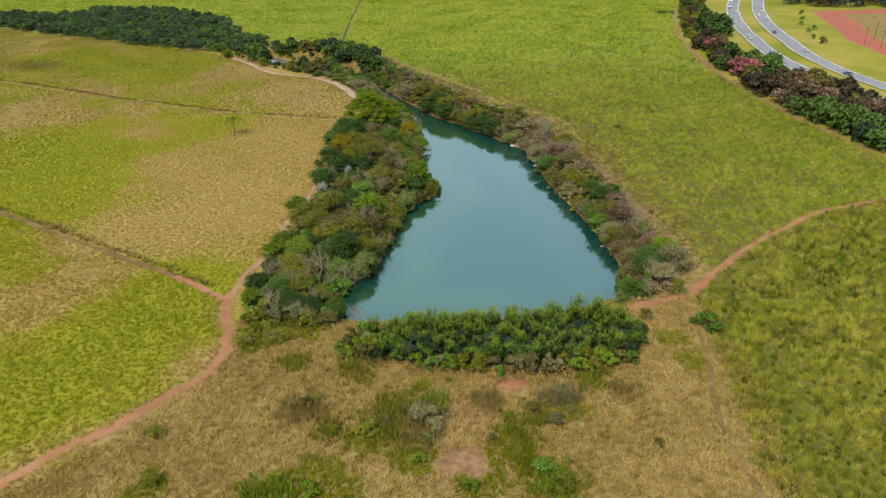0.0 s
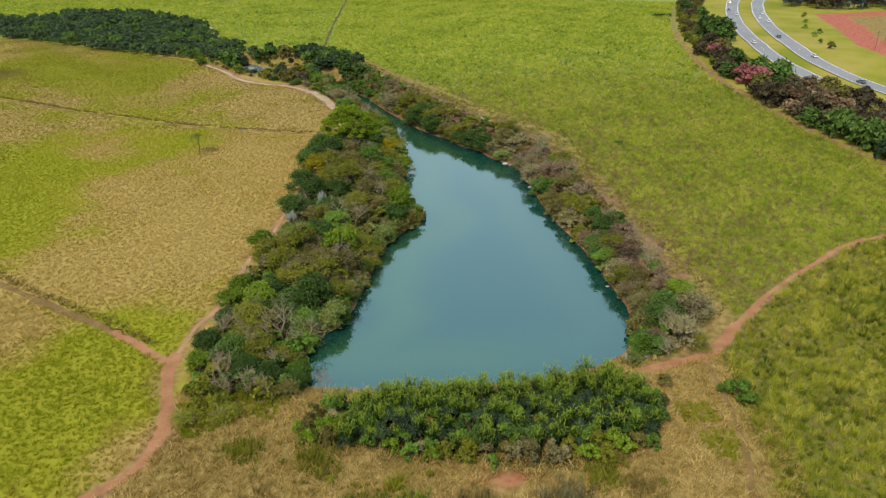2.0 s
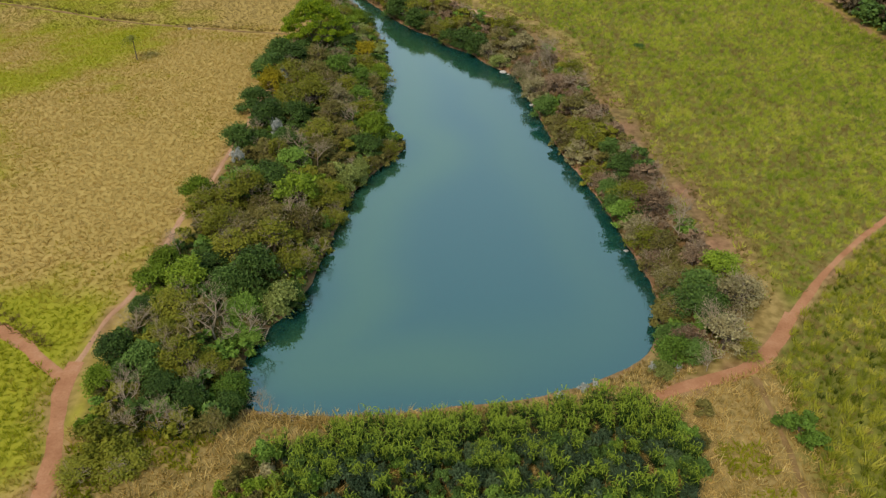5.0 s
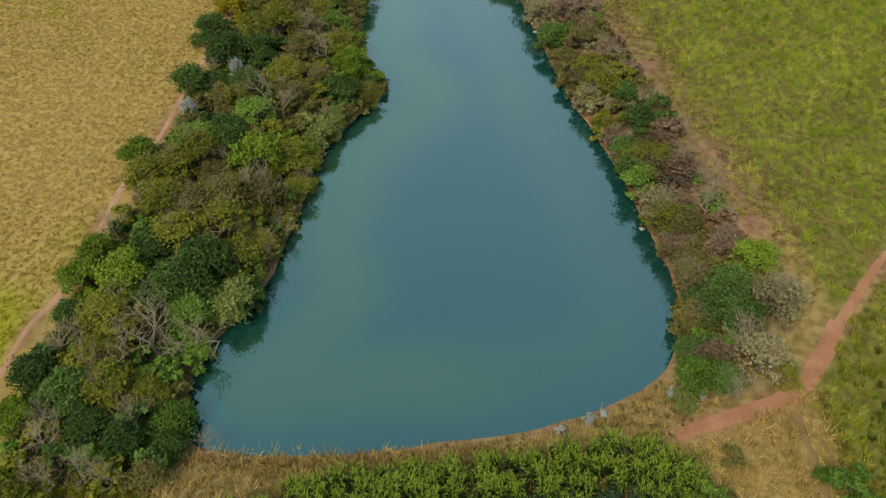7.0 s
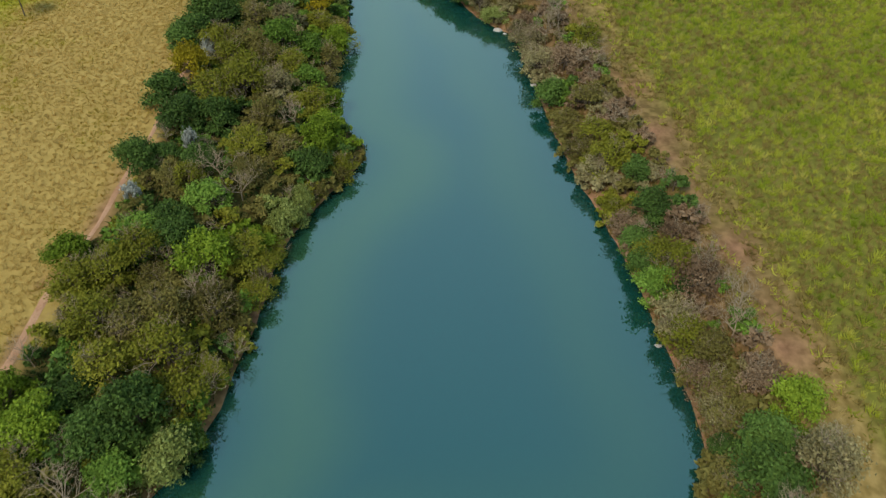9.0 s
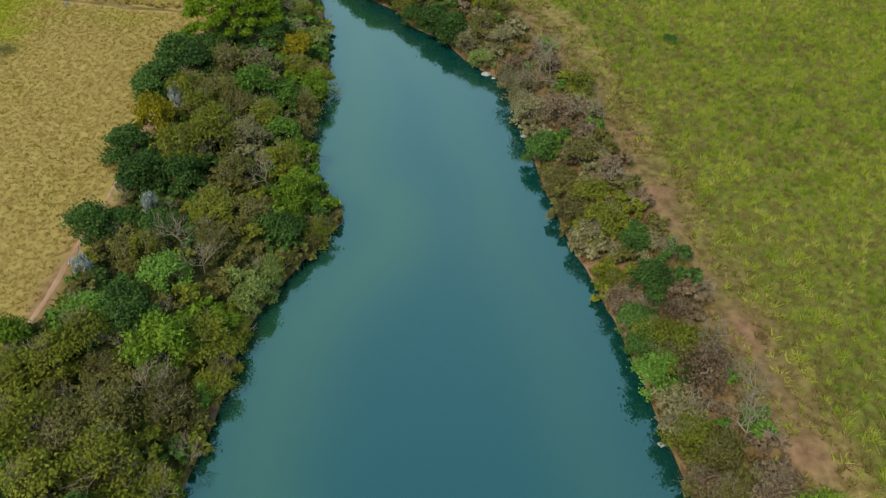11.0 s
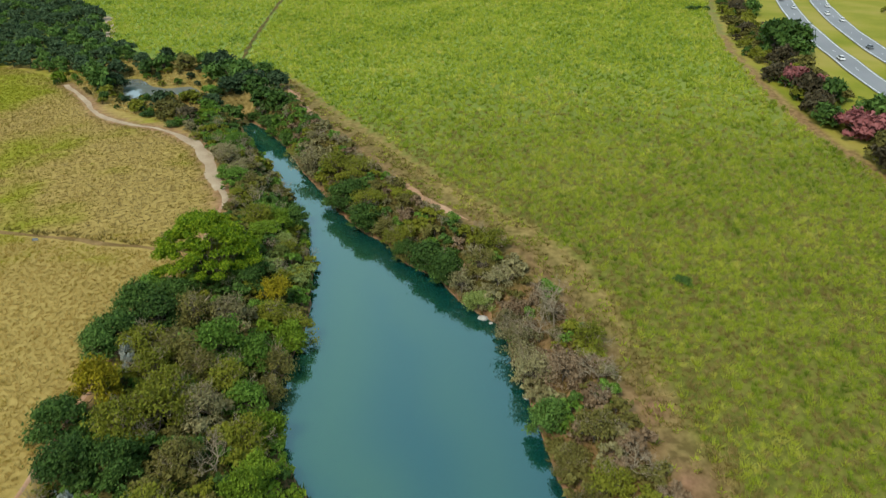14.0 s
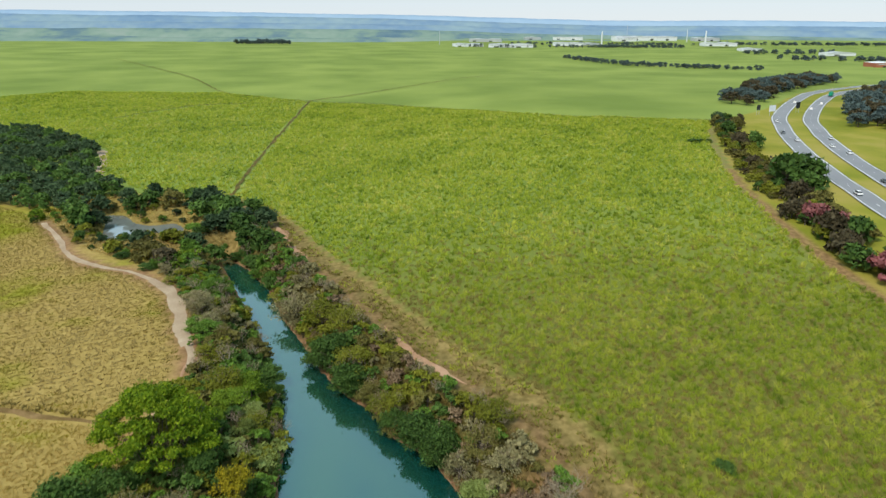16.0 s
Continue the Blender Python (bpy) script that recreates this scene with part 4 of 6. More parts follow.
def tree(kind, x, y, scale, place="on the lake bank", group="lakeside trees", size="normal", name="tree", category="tree", tall=1.0):
    """One tree or shrub standing at (x, y); those of a kind share a few meshes."""
    t, c, *twigs = proto(kind, random.randrange(3), size)
    ob = new(name)
    ob.empty_display_size = 0.5
    if c is None:
        part("bare_crown", t, ob)
    else:
        part("trunk", t, ob)
        part("crown", c, ob)
    for w in twigs:
        part("bare_crown", w, ob, "leafless grey twigs")
    z = float(ground_height(np.array([x]), np.array([y]))[0])
    ob.matrix_basis = pose(x, y, z - 0.05, random.uniform(-4, 4), random.uniform(-4, 4), random.uniform(0, 360)) @ Matrix.Diagonal((scale, scale, scale * tall * random.uniform(0.85, 1.3), 1))
    return tagged(ob, label_of(kind, place, name), category, group)

def spread_points(poly, gap, tries=4000, seed=1, keep=None):
    r = np.random.default_rng(seed)
    p = np.asarray(poly, float); lo, hi = p.min(0), p.max(0)
    out = []
    cand = r.uniform(lo, hi, (tries, 2))
    cand = cand[inside(p, cand[:, 0], cand[:, 1])]
    if keep is not None:
        cand = cand[keep(cand[:, 0], cand[:, 1])]
    for c in cand:
        if all((c[0] - q[0]) ** 2 + (c[1] - q[1]) ** 2 > gap * gap for q in out):
            out.append(c)
    return out

def ashore(x, y, d=0.7):
    """The place, moved out of the water to d metres from the shore line."""
    for poly in (LAKE, POND):
        for _ in range(25):
            wet = inside(poly, np.array([x]), np.array([y]))[0]
            near = line_dist(poly, np.array([x]), np.array([y]), True)[0]
            if not wet and near >= d:
                break
            e = 0.2
            g = [(line_dist(poly, np.array([x + e * a]), np.array([y + e * b]), True)[0]) * (-1 if inside(poly, np.array([x + e * a]), np.array([y + e * b]))[0] else 1) for a, b in ((1, 0), (-1, 0), (0, 1), (0, -1))]
            v = np.array([g[0] - g[1], g[2] - g[3]]); v /= np.linalg.norm(v) + 1e-9
            x, y = x + 0.4 * v[0], y + 0.4 * v[1]
    return x, y

# kind, x, y and crown radius of the trees on the two banks, from south to north
WEST_BANK_A = [("bare", -28.8, 117.1, 3.0), ("brown", -22.0, 117.1, 2.5), ("bare", -33.6, 120.1, 3.0), ("dark", -25.8, 120.9, 2.8), ("dark", -21.6, 121.3, 2.7), ("bare", -17.2, 122.2, 2.3), ("dark", -29.9, 122.9, 3.0), ("mid", -38.2, 124.1, 2.6), ("mid", -21.0, 124.8, 3.1), ("dark", -33.2, 126.6, 3.4), ("olive", -25.4, 127.8, 2.8), ("olive", -29.2, 127.9, 3.7), ("brown", -19.4, 127.9, 2.1), ("dark", -38.3, 129.4, 3.4), ("olive", -32.5, 132.7, 3.1), ("mid", -16.0, 133.3, 2.8), ("bare", -36.8, 133.7, 3.6), ("bare", -26.3, 134.4, 5.9), ("bare", -21.0, 135.5, 4.8), ("olive", -33.1, 138.6, 3.5), ("mid", -37.2, 138.7, 2.7), ("mid", -23.1, 139.8, 3.6), ("pale", -15.4, 140.6, 3.8), ("bare", -32.2, 142.0, 2.7), ("bright", -13.7, 144.0, 2.6), ("dark", -17.2, 144.0, 3.2), ("dark", -26.2, 144.2, 4.1), ("bright", -38.1, 144.4, 3.7), ("bright", -32.3, 144.6, 4.2), ("dark", -22.4, 146.7, 4.5)]
WEST_BANK_B = [("bright", -36.7, 148.5, 3.3), ("dark", -29.6, 149.4, 3.2), ("olive", -18.8, 149.7, 4.2), ("olive", -27.0, 151.7, 4.0), ("bare", -13.3, 152.2, 3.3), ("olive", -16.2, 153.1, 3.2), ("olive", -21.2, 154.5, 4.8), ("bare", -12.4, 156.7, 2.7), ("olive", -30.6, 158.4, 4.2), ("brown", -26.5, 158.7, 4.0), ("brown", -22.3, 160.9, 3.6), ("brown", -16.7, 162.0, 4.0), ("bare", -19.8, 163.2, 3.6), ("mid", -12.1, 166.3, 3.1), ("mid", -35.1, 166.3, 4.2), ("brown", -26.1, 167.5, 2.8), ("mid", -31.4, 167.6, 3.8), ("mid", -19.6, 169.4, 4.4), ("olive", -28.1, 170.0, 4.3), ("bare", -24.7, 170.7, 2.7), ("bright", -37.7, 170.7, 3.9), ("mid", -30.1, 170.7, 3.3), ("bare", -21.3, 171.1, 3.0), ("olive", -11.7, 171.5, 3.1), ("mid", -15.8, 171.8, 4.2), ("mid", -24.3, 173.2, 4.3), ("olive", -5.3, 174.7, 2.2), ("mid", -14.3, 174.9, 3.2), ("mid", -29.1, 175.1, 3.8), ("mid", -25.6, 176.2, 3.7)]
WEST_BANK_C = [("bare", -20.2, 177.0, 1.5), ("pale", -6.5, 180.4, 2.3), ("pale", -10.7, 180.4, 3.3), ("mid", -22.0, 181.0, 3.8), ("silver", -32.9, 182.7, 1.1), ("bare", -17.6, 183.5, 3.6), ("brown", -4.0, 186.1, 2.2), ("pale", -9.8, 186.2, 2.7), ("olive", -25.7, 186.5, 3.0), ("brown", -28.2, 186.5, 3.1), ("brown", -16.8, 187.7, 3.0), ("bare", -21.5, 188.5, 3.6), ("mid", -25.0, 190.9, 3.3), ("brown", -0.8, 190.9, 2.5), ("dark", -34.4, 191.5, 4.0), ("dark", -8.5, 192.5, 3.9), ("dark", -31.4, 192.9, 3.4), ("olive", -3.7, 193.9, 3.4), ("brown", -12.7, 194.5, 2.7), ("silver", -27.2, 195.0, 1.3), ("olive", -18.1, 195.2, 3.9), ("mid", -7.8, 198.1, 3.4), ("mid", -7.1, 202.3, 2.7), ("bare", -12.0, 202.4, 3.9), ("brown", -16.6, 202.4, 3.9), ("dark", -24.9, 202.6, 4.0), ("dark", -30.5, 202.7, 4.6), ("olive", -26.1, 208.1, 4.7), ("mid", -9.8, 209.2, 4.0), ("dark", -35.1, 210.0, 4.9)]
WEST_BANK_D = [("olive", -22.0, 211.6, 4.7), ("bright", -7.5, 212.6, 3.5), ("grey", -17.3, 213.0, 4.2), ("yellow", -32.1, 215.5, 3.7), ("olive", -21.7, 215.7, 4.1), ("mid", -11.8, 216.8, 3.8), ("olive", -15.1, 220.1, 4.3), ("olive", -25.8, 221.4, 4.7), ("brown", -7.1, 221.6, 3.2), ("brown", -19.8, 221.8, 3.8), ("silver", -30.7, 223.8, 1.2), ("brown", -21.3, 225.1, 4.5), ("brown", -24.7, 226.8, 4.4), ("silver", -31.6, 226.8, 1.4), ("olive", -29.6, 226.8, 4.6), ("dark", -36.3, 226.9, 4.1), ("brown", -9.3, 227.1, 3.8), ("mid", -18.4, 227.3, 4.6), ("mid", -13.1, 227.6, 4.6), ("dark", -35.0, 230.2, 5.5), ("mid", -8.2, 234.4, 3.8), ("mid", -29.5, 234.7, 4.9), ("brown", -23.9, 235.8, 4.4), ("grey", -18.7, 236.5, 4.8), ("mid", -8.1, 237.7, 4.2), ("dark", -33.6, 237.7, 5.0), ("olive", -12.2, 239.7, 3.8), ("dark", -28.9, 242.0, 4.6), ("yellow", -12.2, 244.4, 3.3), ("mid", -34.5, 246.8, 3.5)]
WEST_BANK_E = [("dark", -18.6, 248.4, 4.1), ("pale", -9.9, 256.0, 3.0), ("pale", -14.2, 261.7, 3.2), ("mid", -13.5, 263.9, 4.9), ("pale", -14.8, 266.0, 3.6), ("mid", -18.6, 267.3, 4.5), ("olive", -21.5, 273.8, 4.9), ("bright", -16.9, 274.9, 4.7), ("mid", -19.5, 276.9, 4.1), ("dark", -8.2, 280.3, 3.8), ("bare", -23.0, 283.7, 5.3), ("dark", -11.3, 286.7, 5.0), ("mid", -28.7, 287.1, 3.4), ("brown", -27.4, 296.2, 3.6), ("mid", -30.7, 296.8, 4.4), ("grey", -31.7, 300.1, 4.6), ("mid", -34.8, 300.7, 3.5), ("grey", -30.5, 305.4, 4.1), ("grey", -35.9, 308.8, 4.7), ("grey", -37.3, 312.6, 5.5), ("olive", -30.1, 313.9, 3.4), ("mid", -37.4, 323.0, 5.1), ("bright", -43.7, 325.5, 4.6), ("mid", -50.2, 329.7, 4.1), ("grey", -54.0, 336.8, 6.5), ("dark", -60.0, 340.1, 5.4), ("mid", -47.8, 343.3, 4.3), ("bright", -54.3, 346.3, 4.8), ("dark", -71.3, 351.0, 6.1), ("dark", -63.9, 356.3, 6.1)]
WEST_BANK_F = [("bright", -55.3, 359.5, 5.0), ("mid", -74.8, 370.9, 5.0), ("dark", -55.6, 375.1, 7.7), ("dark", -57.6, 390.9, 6.9)]
EAST_BANK_A = [("olive", 41.8, 125.2, 2.4), ("pale", 35.8, 125.6, 2.1), ("olive", 48.0, 127.8, 2.7), ("dark", 41.2, 127.9, 2.9), ("mid", 38.3, 128.9, 3.3), ("olive", 45.6, 129.5, 4.4), ("mid", 41.1, 131.3, 3.3), ("bare", 45.0, 132.4, 3.9), ("dark", 38.8, 134.4, 2.7), ("grey", 50.1, 137.4, 4.5), ("dark", 45.2, 138.1, 5.3), ("brown", 38.8, 139.5, 3.5), ("grey", 52.7, 140.2, 3.7), ("dark", 45.9, 142.2, 4.2), ("dark", 38.6, 143.0, 2.7), ("brown", 43.7, 145.5, 3.9), ("grey", 40.6, 145.6, 3.1), ("bright", 50.6, 146.4, 3.8), ("grey", 36.5, 148.6, 2.6), ("olive", 47.2, 149.1, 3.2), ("brown", 43.8, 150.1, 3.6), ("olive", 39.2, 150.5, 3.8), ("bare", 37.6, 154.6, 2.3), ("brown", 44.2, 155.3, 3.9), ("bare", 47.2, 156.8, 3.7), ("olive", 39.9, 157.1, 4.5), ("bare", 37.5, 157.9, 1.7), ("bare", 48.9, 160.1, 4.5), ("mid", 37.8, 160.3, 4.2), ("olive", 42.7, 160.5, 3.4)]
EAST_BANK_B = [("olive", 45.1, 165.2, 4.7), ("dark", 43.0, 165.5, 2.6), ("mid", 37.1, 166.3, 4.4), ("olive", 42.9, 169.2, 4.3), ("bare", 47.4, 169.7, 3.3), ("dark", 34.5, 170.4, 3.2), ("olive", 40.7, 172.8, 3.4), ("olive", 44.5, 175.0, 3.0), ("dark", 38.1, 175.2, 3.2), ("mid", 37.3, 179.0, 3.7), ("dark", 42.5, 179.9, 3.9), ("olive", 34.0, 182.8, 2.4), ("dark", 41.7, 187.8, 2.8), ("grey", 34.6, 190.8, 3.6), ("olive", 38.4, 192.5, 4.2), ("brown", 32.2, 197.9, 3.4), ("olive", 38.0, 199.9, 4.0), ("bare", 41.1, 201.8, 3.9), ("brown", 30.3, 204.5, 2.3), ("brown", 34.2, 206.7, 3.6), ("brown", 37.6, 208.5, 4.3), ("dark", 32.3, 214.1, 3.8), ("bare", 40.5, 220.0, 4.4), ("mid", 35.7, 222.1, 4.4), ("grey", 31.7, 224.3, 4.4), ("olive", 41.0, 229.0, 4.2), ("grey", 30.4, 229.6, 3.5), ("bare", 33.8, 233.3, 4.6), ("grey", 30.4, 233.3, 4.7), ("bare", 29.0, 235.2, 4.3)]
EAST_BANK_C = [("bare", 36.5, 235.6, 5.5), ("brown", 22.1, 237.3, 2.9), ("grey", 25.3, 239.3, 3.7), ("olive", 30.9, 243.5, 3.0), ("pale", 22.6, 246.2, 3.7), ("grey", 28.4, 250.3, 4.0), ("grey", 21.6, 252.7, 4.1), ("brown", 25.2, 255.2, 4.1), ("dark", 12.1, 255.3, 4.6), ("dark", 18.7, 258.8, 4.9), ("olive", 28.2, 260.8, 4.1), ("brown", 6.7, 261.0, 3.3), ("dark", 15.0, 263.1, 6.3), ("dark", 7.8, 266.5, 3.7), ("brown", 1.8, 268.8, 4.2), ("olive", 10.1, 270.8, 4.3), ("olive", 6.6, 271.7, 4.6), ("brown", 2.5, 273.9, 3.9), ("dark", -4.0, 277.0, 3.7), ("dark", -0.2, 281.2, 5.4), ("olive", 2.1, 285.2, 4.9), ("dark", -3.0, 291.6, 5.7), ("dark", -7.9, 292.4, 6.4), ("olive", -1.8, 299.2, 4.4), ("olive", -7.9, 307.4, 5.5), ("grey", -18.3, 316.2, 6.5), ("olive", -23.5, 330.8, 6.2), ("grey", -16.7, 330.8, 5.2), ("dark", -28.5, 341.5, 6.6), ("mid", -27.3, 344.5, 5.9)]
EAST_BANK_D = [("mid", -35.7, 348.1, 5.4), ("dark", -34.0, 355.9, 7.3), ("dark", -36.8, 359.5, 7.9), ("dark", -44.7, 364.6, 8.0), ("dark", -41.0, 371.8, 7.4), ("dark", -50.0, 380.3, 7.0)]

ALL_TREES = []
for kind, x, y, r in WEST_BANK_A + WEST_BANK_B + WEST_BANK_C + WEST_BANK_D + WEST_BANK_E + WEST_BANK_F + EAST_BANK_A + EAST_BANK_B + EAST_BANK_C + EAST_BANK_D:
    east = x > np.interp(y, [120, 200, 250, 300, 350, 370, 420], [0, 10, 5, -16, -42, -52, -56])
    x, y = ashore(x, y, 1.6 if east and y < 200 else 0.5)
    if east and y < 250 and kind in ("olive", "mid", "brown") and random.random() < 0.5:      # the eastern bank is dry and half leafless
        kind = random.choice(["russet", "grey", "bare", "russet"])
    if not east and kind == "mid":                # mixed foliage on the western bank
        kind = random.choice(["mid", "mid", "dark", "olive", "bright"])
    ALL_TREES.append((x, y, kind))
    small = kind == "silver" or r < 1.8
    r = min(r, 3.6) if y > 325 else r
    r = r * 0.8 if y > 250 and not east else r
    k = r / 1.5 if small else (min(r * (0.88 if east else 0.92), 5.0) / 3.5 if kind != "bare" else r / 2.9)
    tree(kind, x, y, k, "on the eastern bank" if east else "on the western bank", "trees on the eastern bank" if east else "trees on the western bank", "small" if small else "normal", name="bare_tree" if kind == "bare" else "tree", tall={"yellow": 1.35, "silver": 2.4}.get(kind, (0.85 if east else 0.9) if y < 240 else ((0.8 if east else 0.75) if y < 325 else 0.5)))

# undergrowth that fills the belts between the trees
off_lake = lambda x, y: (line_dist(LAKE, x, y, True) > 0.2) & ~inside(LAKE, x, y)
tx = np.array([(a, b) for a, b, _ in ALL_TREES])
def near_kind(x, y, other):
    d = np.hypot(tx[:, 0] - x, tx[:, 1] - y)
    k = ALL_TREES[int(d.argmin())][2]
    return (k if k not in ("bare", "silver", "yellow") and random.random() < 0.6 else random.choice(other)), d.min()
UNDER = {}
for belt, seed, other in ((BELT_W, 1, ["mid", "olive", "brown", "dark"]), (BELT_E, 2, ["russet", "brown", "grey", "mid"])):
    for x, y in spread_points(belt, 2.1 if belt is BELT_W else 1.7, 12000, seed, off_lake):
        kind, d = near_kind(x, y, other)
        shore = line_dist(LAKE, np.array([x]), np.array([y]), True)[0]
        if d > 1.5 or shore < 2.5:
            if y < 255 or x > -45 or random.random() < 0.6:
                UNDER.setdefault(kind, []).append((x, y))

def thicket(name, plants, sizes, label, tall=1.0, shape=(3.6, 5.6, 400, 0.72, 9), category="woodland"):
    """Many plants joined into one mesh, trunks and crowns in their own materials; plants: kind -> places."""
    order = sorted(plants)
    mats, vs, fs, mi, o = [M_BARK] + [M_LEAF[k] for k in order], [], [], [], 0
    shapes = [broadleaf(900 + i, *shape, fuzz=0.14) for i in range(5)]
    for n, k in enumerate(order):
        for x, y in plants[k]:
            (tv, tf), (cv, cf) = random.choice(shapes)
            a, s = random.uniform(0, 6.28), random.uniform(*sizes)
            rot = np.array([[math.cos(a), math.sin(a), 0], [-math.sin(a), math.cos(a), 0], [0, 0, tall]]) * s
            at = np.array([x, y, float(ground_height(np.array([x]), np.array([y]))[0])])
            for v, f, m in ((tv, np.vstack([tf[:, :3], tf[:, [0, 2, 3]]]), 0), (cv, cf, 1 + n)):
                vs.append(v @ rot + at); fs.append(f + o); mi.append(np.full(len(f), m)); o += len(v)
    me = mesh_of(name, np.vstack(vs), np.vstack(fs), mats)
    me.polygons.foreach_set("material_index", np.concatenate(mi).astype(np.int32))
    return tagged(new(name, me), label, category, kind="stuff")

FAR_SHAPE = (3.6, 5.8, 220, 0.9, 9)
GROVE_SHAPE = (3.6, 5.8, 700, 0.5, 14)

def shared_out(points, kinds):
    out = {}
    for p in points:
        out.setdefault(random.choice(kinds), []).append(p)
    return out
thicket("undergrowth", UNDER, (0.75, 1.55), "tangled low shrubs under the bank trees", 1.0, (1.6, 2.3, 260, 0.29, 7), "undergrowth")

for belt, seed in ((BELT_W, 31), (BELT_E, 32)):
    for x, y in spread_points(belt, 6.3, 4000, seed, off_lake):
        tree("bare", x, y, random.uniform(0.55, 0.95), "among the bank trees", "bare trees on the banks", name="bare_tree")

# tall reed-like grass on the dam
def reed_clump(seed, height=4.6, stems=30):
    """Upright stems with arching blades on all sides."""
    r = np.random.default_rng(seed)
    vs, shade, n = [], [], 0
    for _ in range(stems):
        a, q = r.uniform(0, 6.28), r.uniform(0, 1.0)
        base = np.array([math.cos(a) * q, math.sin(a) * q, 0])
        top = base * 1.45 + np.array([r.normal(0, 0.2), r.normal(0, 0.2), height * r.uniform(0.65, 1.1)])
        for k in range(11):
            s = 0.22 + 0.78 * k / 10
            p = base + (top - base) * s
            b = r.uniform(0, 6.28); d = np.array([math.cos(b), math.sin(b), 0]); w = np.array([-d[1], d[0], 0]) * 0.06
            ln = r.uniform(0.55, 1.0)
            p1, p2 = p + d * ln * 0.40 + np.array([0, 0, 0.42]), p + d * ln * 0.9 + np.array([0, 0, 0.22])
            vs += [p - w * 0.6, p + w * 0.6, p1 + w, p1 - w, p2 + w * 0.2, p2 - w * 0.2]
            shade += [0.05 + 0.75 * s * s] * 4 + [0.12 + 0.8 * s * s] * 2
            n += 1
    k = np.arange(n)[:, None] * 6
    return shade, np.array(vs), np.concatenate([k + np.array([[0, 1, 2, 3]]), k + np.array([[3, 2, 4, 5]])], 0)

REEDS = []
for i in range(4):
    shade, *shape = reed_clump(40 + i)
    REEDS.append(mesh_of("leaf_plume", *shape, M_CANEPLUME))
    REEDS[-1].attributes.new("tone", "FLOAT", "POINT").data.foreach_set("value", np.array(shade, np.float32))       # shade inside the clump put into the colour: dark base, lighter tips
DAM_TOP = [(-11, 112), (-7, 114.5), (0, 116.5), (8, 117), (16, 117.6), (24, 118.4), (30, 118.4), (34, 116.5)]
for row, (shift, k) in enumerate(((0.0, 0.78), (-1.7, 0.76), (-3.4, 0.72), (-5.1, 0.62), (-7.0, 0.52))):
    for x, y in curve(DAM_TOP, 1.75):
        x, y = x + random.uniform(-0.6, 0.6), y + shift + random.uniform(-0.5, 0.5)
        if row > 2 and random.random() < 0.35:
            continue
        ob = new("reed_clump")
        ob.empty_display_size = 0.4
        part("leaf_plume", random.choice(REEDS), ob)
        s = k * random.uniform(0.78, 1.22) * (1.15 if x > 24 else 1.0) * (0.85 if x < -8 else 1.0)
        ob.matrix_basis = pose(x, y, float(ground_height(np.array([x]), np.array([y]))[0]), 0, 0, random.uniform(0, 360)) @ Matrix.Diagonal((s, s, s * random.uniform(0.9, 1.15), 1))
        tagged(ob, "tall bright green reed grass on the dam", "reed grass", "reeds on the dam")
for x, y in spread_points(DAM_FOOT, 2.6, 1500, 18, lambda x, y: (y < 112) & (y > 102.5) & (x > -13)):
    ob = new("reed_clump")
    part("leaf_plume", random.choice(REEDS), ob)
    s = random.uniform(0.6, 0.95)
    ob.matrix_basis = pose(x, y, float(ground_height(np.array([x]), np.array([y]))[0]), 0, 0, random.uniform(0, 360)) @ Matrix.Diagonal((s, s, s, 1))
    tagged(ob, "fountain-shaped clump of reed grass among low shrubs", "reed grass", "reeds on the dam")
for x, y in spread_points(DAM_FOOT, 1.5, 5000, 8, lambda x, y: y < 112.5 + 0.05 * x):
    low = y < 103.5 or x < -12
    if math.hypot(x - 11.3, y - 97) > 3.2 and random.random() < (0.7 if low else 0.95):
        tree(random.choice(["olive", "brown", "mid", "grey", "bright"]) if low else random.choice(["teal", "teal", "dark", "teal", "dark", "mid"]), x, y, random.uniform(0.7, 1.1), "below the reeds on the dam", "shrubs on the dam", "small", name="shrub", category="shrub", tall=1.25)
for x, y, k in ((25.5, 125.0, 0.55), (22.0, 123.6, 0.45), (27.2, 125.6, 0.4), (35.8, 127.2, 0.6), (38.4, 126.6, 0.55), (37.0, 125.4, 0.45)):
    tree("silver", x, y, k, "at the lake edge of the dam", "shrubs on the dam shore", "small", name="shrub", category="shrub", tall=0.9)
SOUTH_SHRUBS = [("olive", -35, 114, 1.9), ("olive", -32.5, 113, 1.6), ("bright", -37, 116.5, 1.3), ("mid", 49.6, 114.7, 1.7), ("mid", 50.6, 112.6, 1.2), ("olive", -11.5, 85, 1.1), ("brown", -9, 87.5, 1.0), ("grey", -3.1, 88.5, 1.5), ("grey", -1, 86.5, 1.1), ("pale", -2.5, 84, 0.8),
                ("olive", -16.7, 85.5, 0.9), ("brown", -22, 91.5, 1.0), ("olive", -20.5, 92.5, 0.7), ("mid", 13.9, 77, 1.2), ("olive", 16, 74, 1.2), ("olive", -40, 74.6, 1.0), ("olive", -43.2, 84.4, 0.9), ("brown", 14, 90, 0.9), ("grey", 17, 87, 1.0), ("olive", 10, 88, 0.8),
                ("bright", -3.7, 79.4, 0.8), ("bright", -18, 73, 1.0), ("bright", 3.5, 74, 0.9), ("brown", 39, 118, 1.0), ("brown", 37, 113, 0.9)]
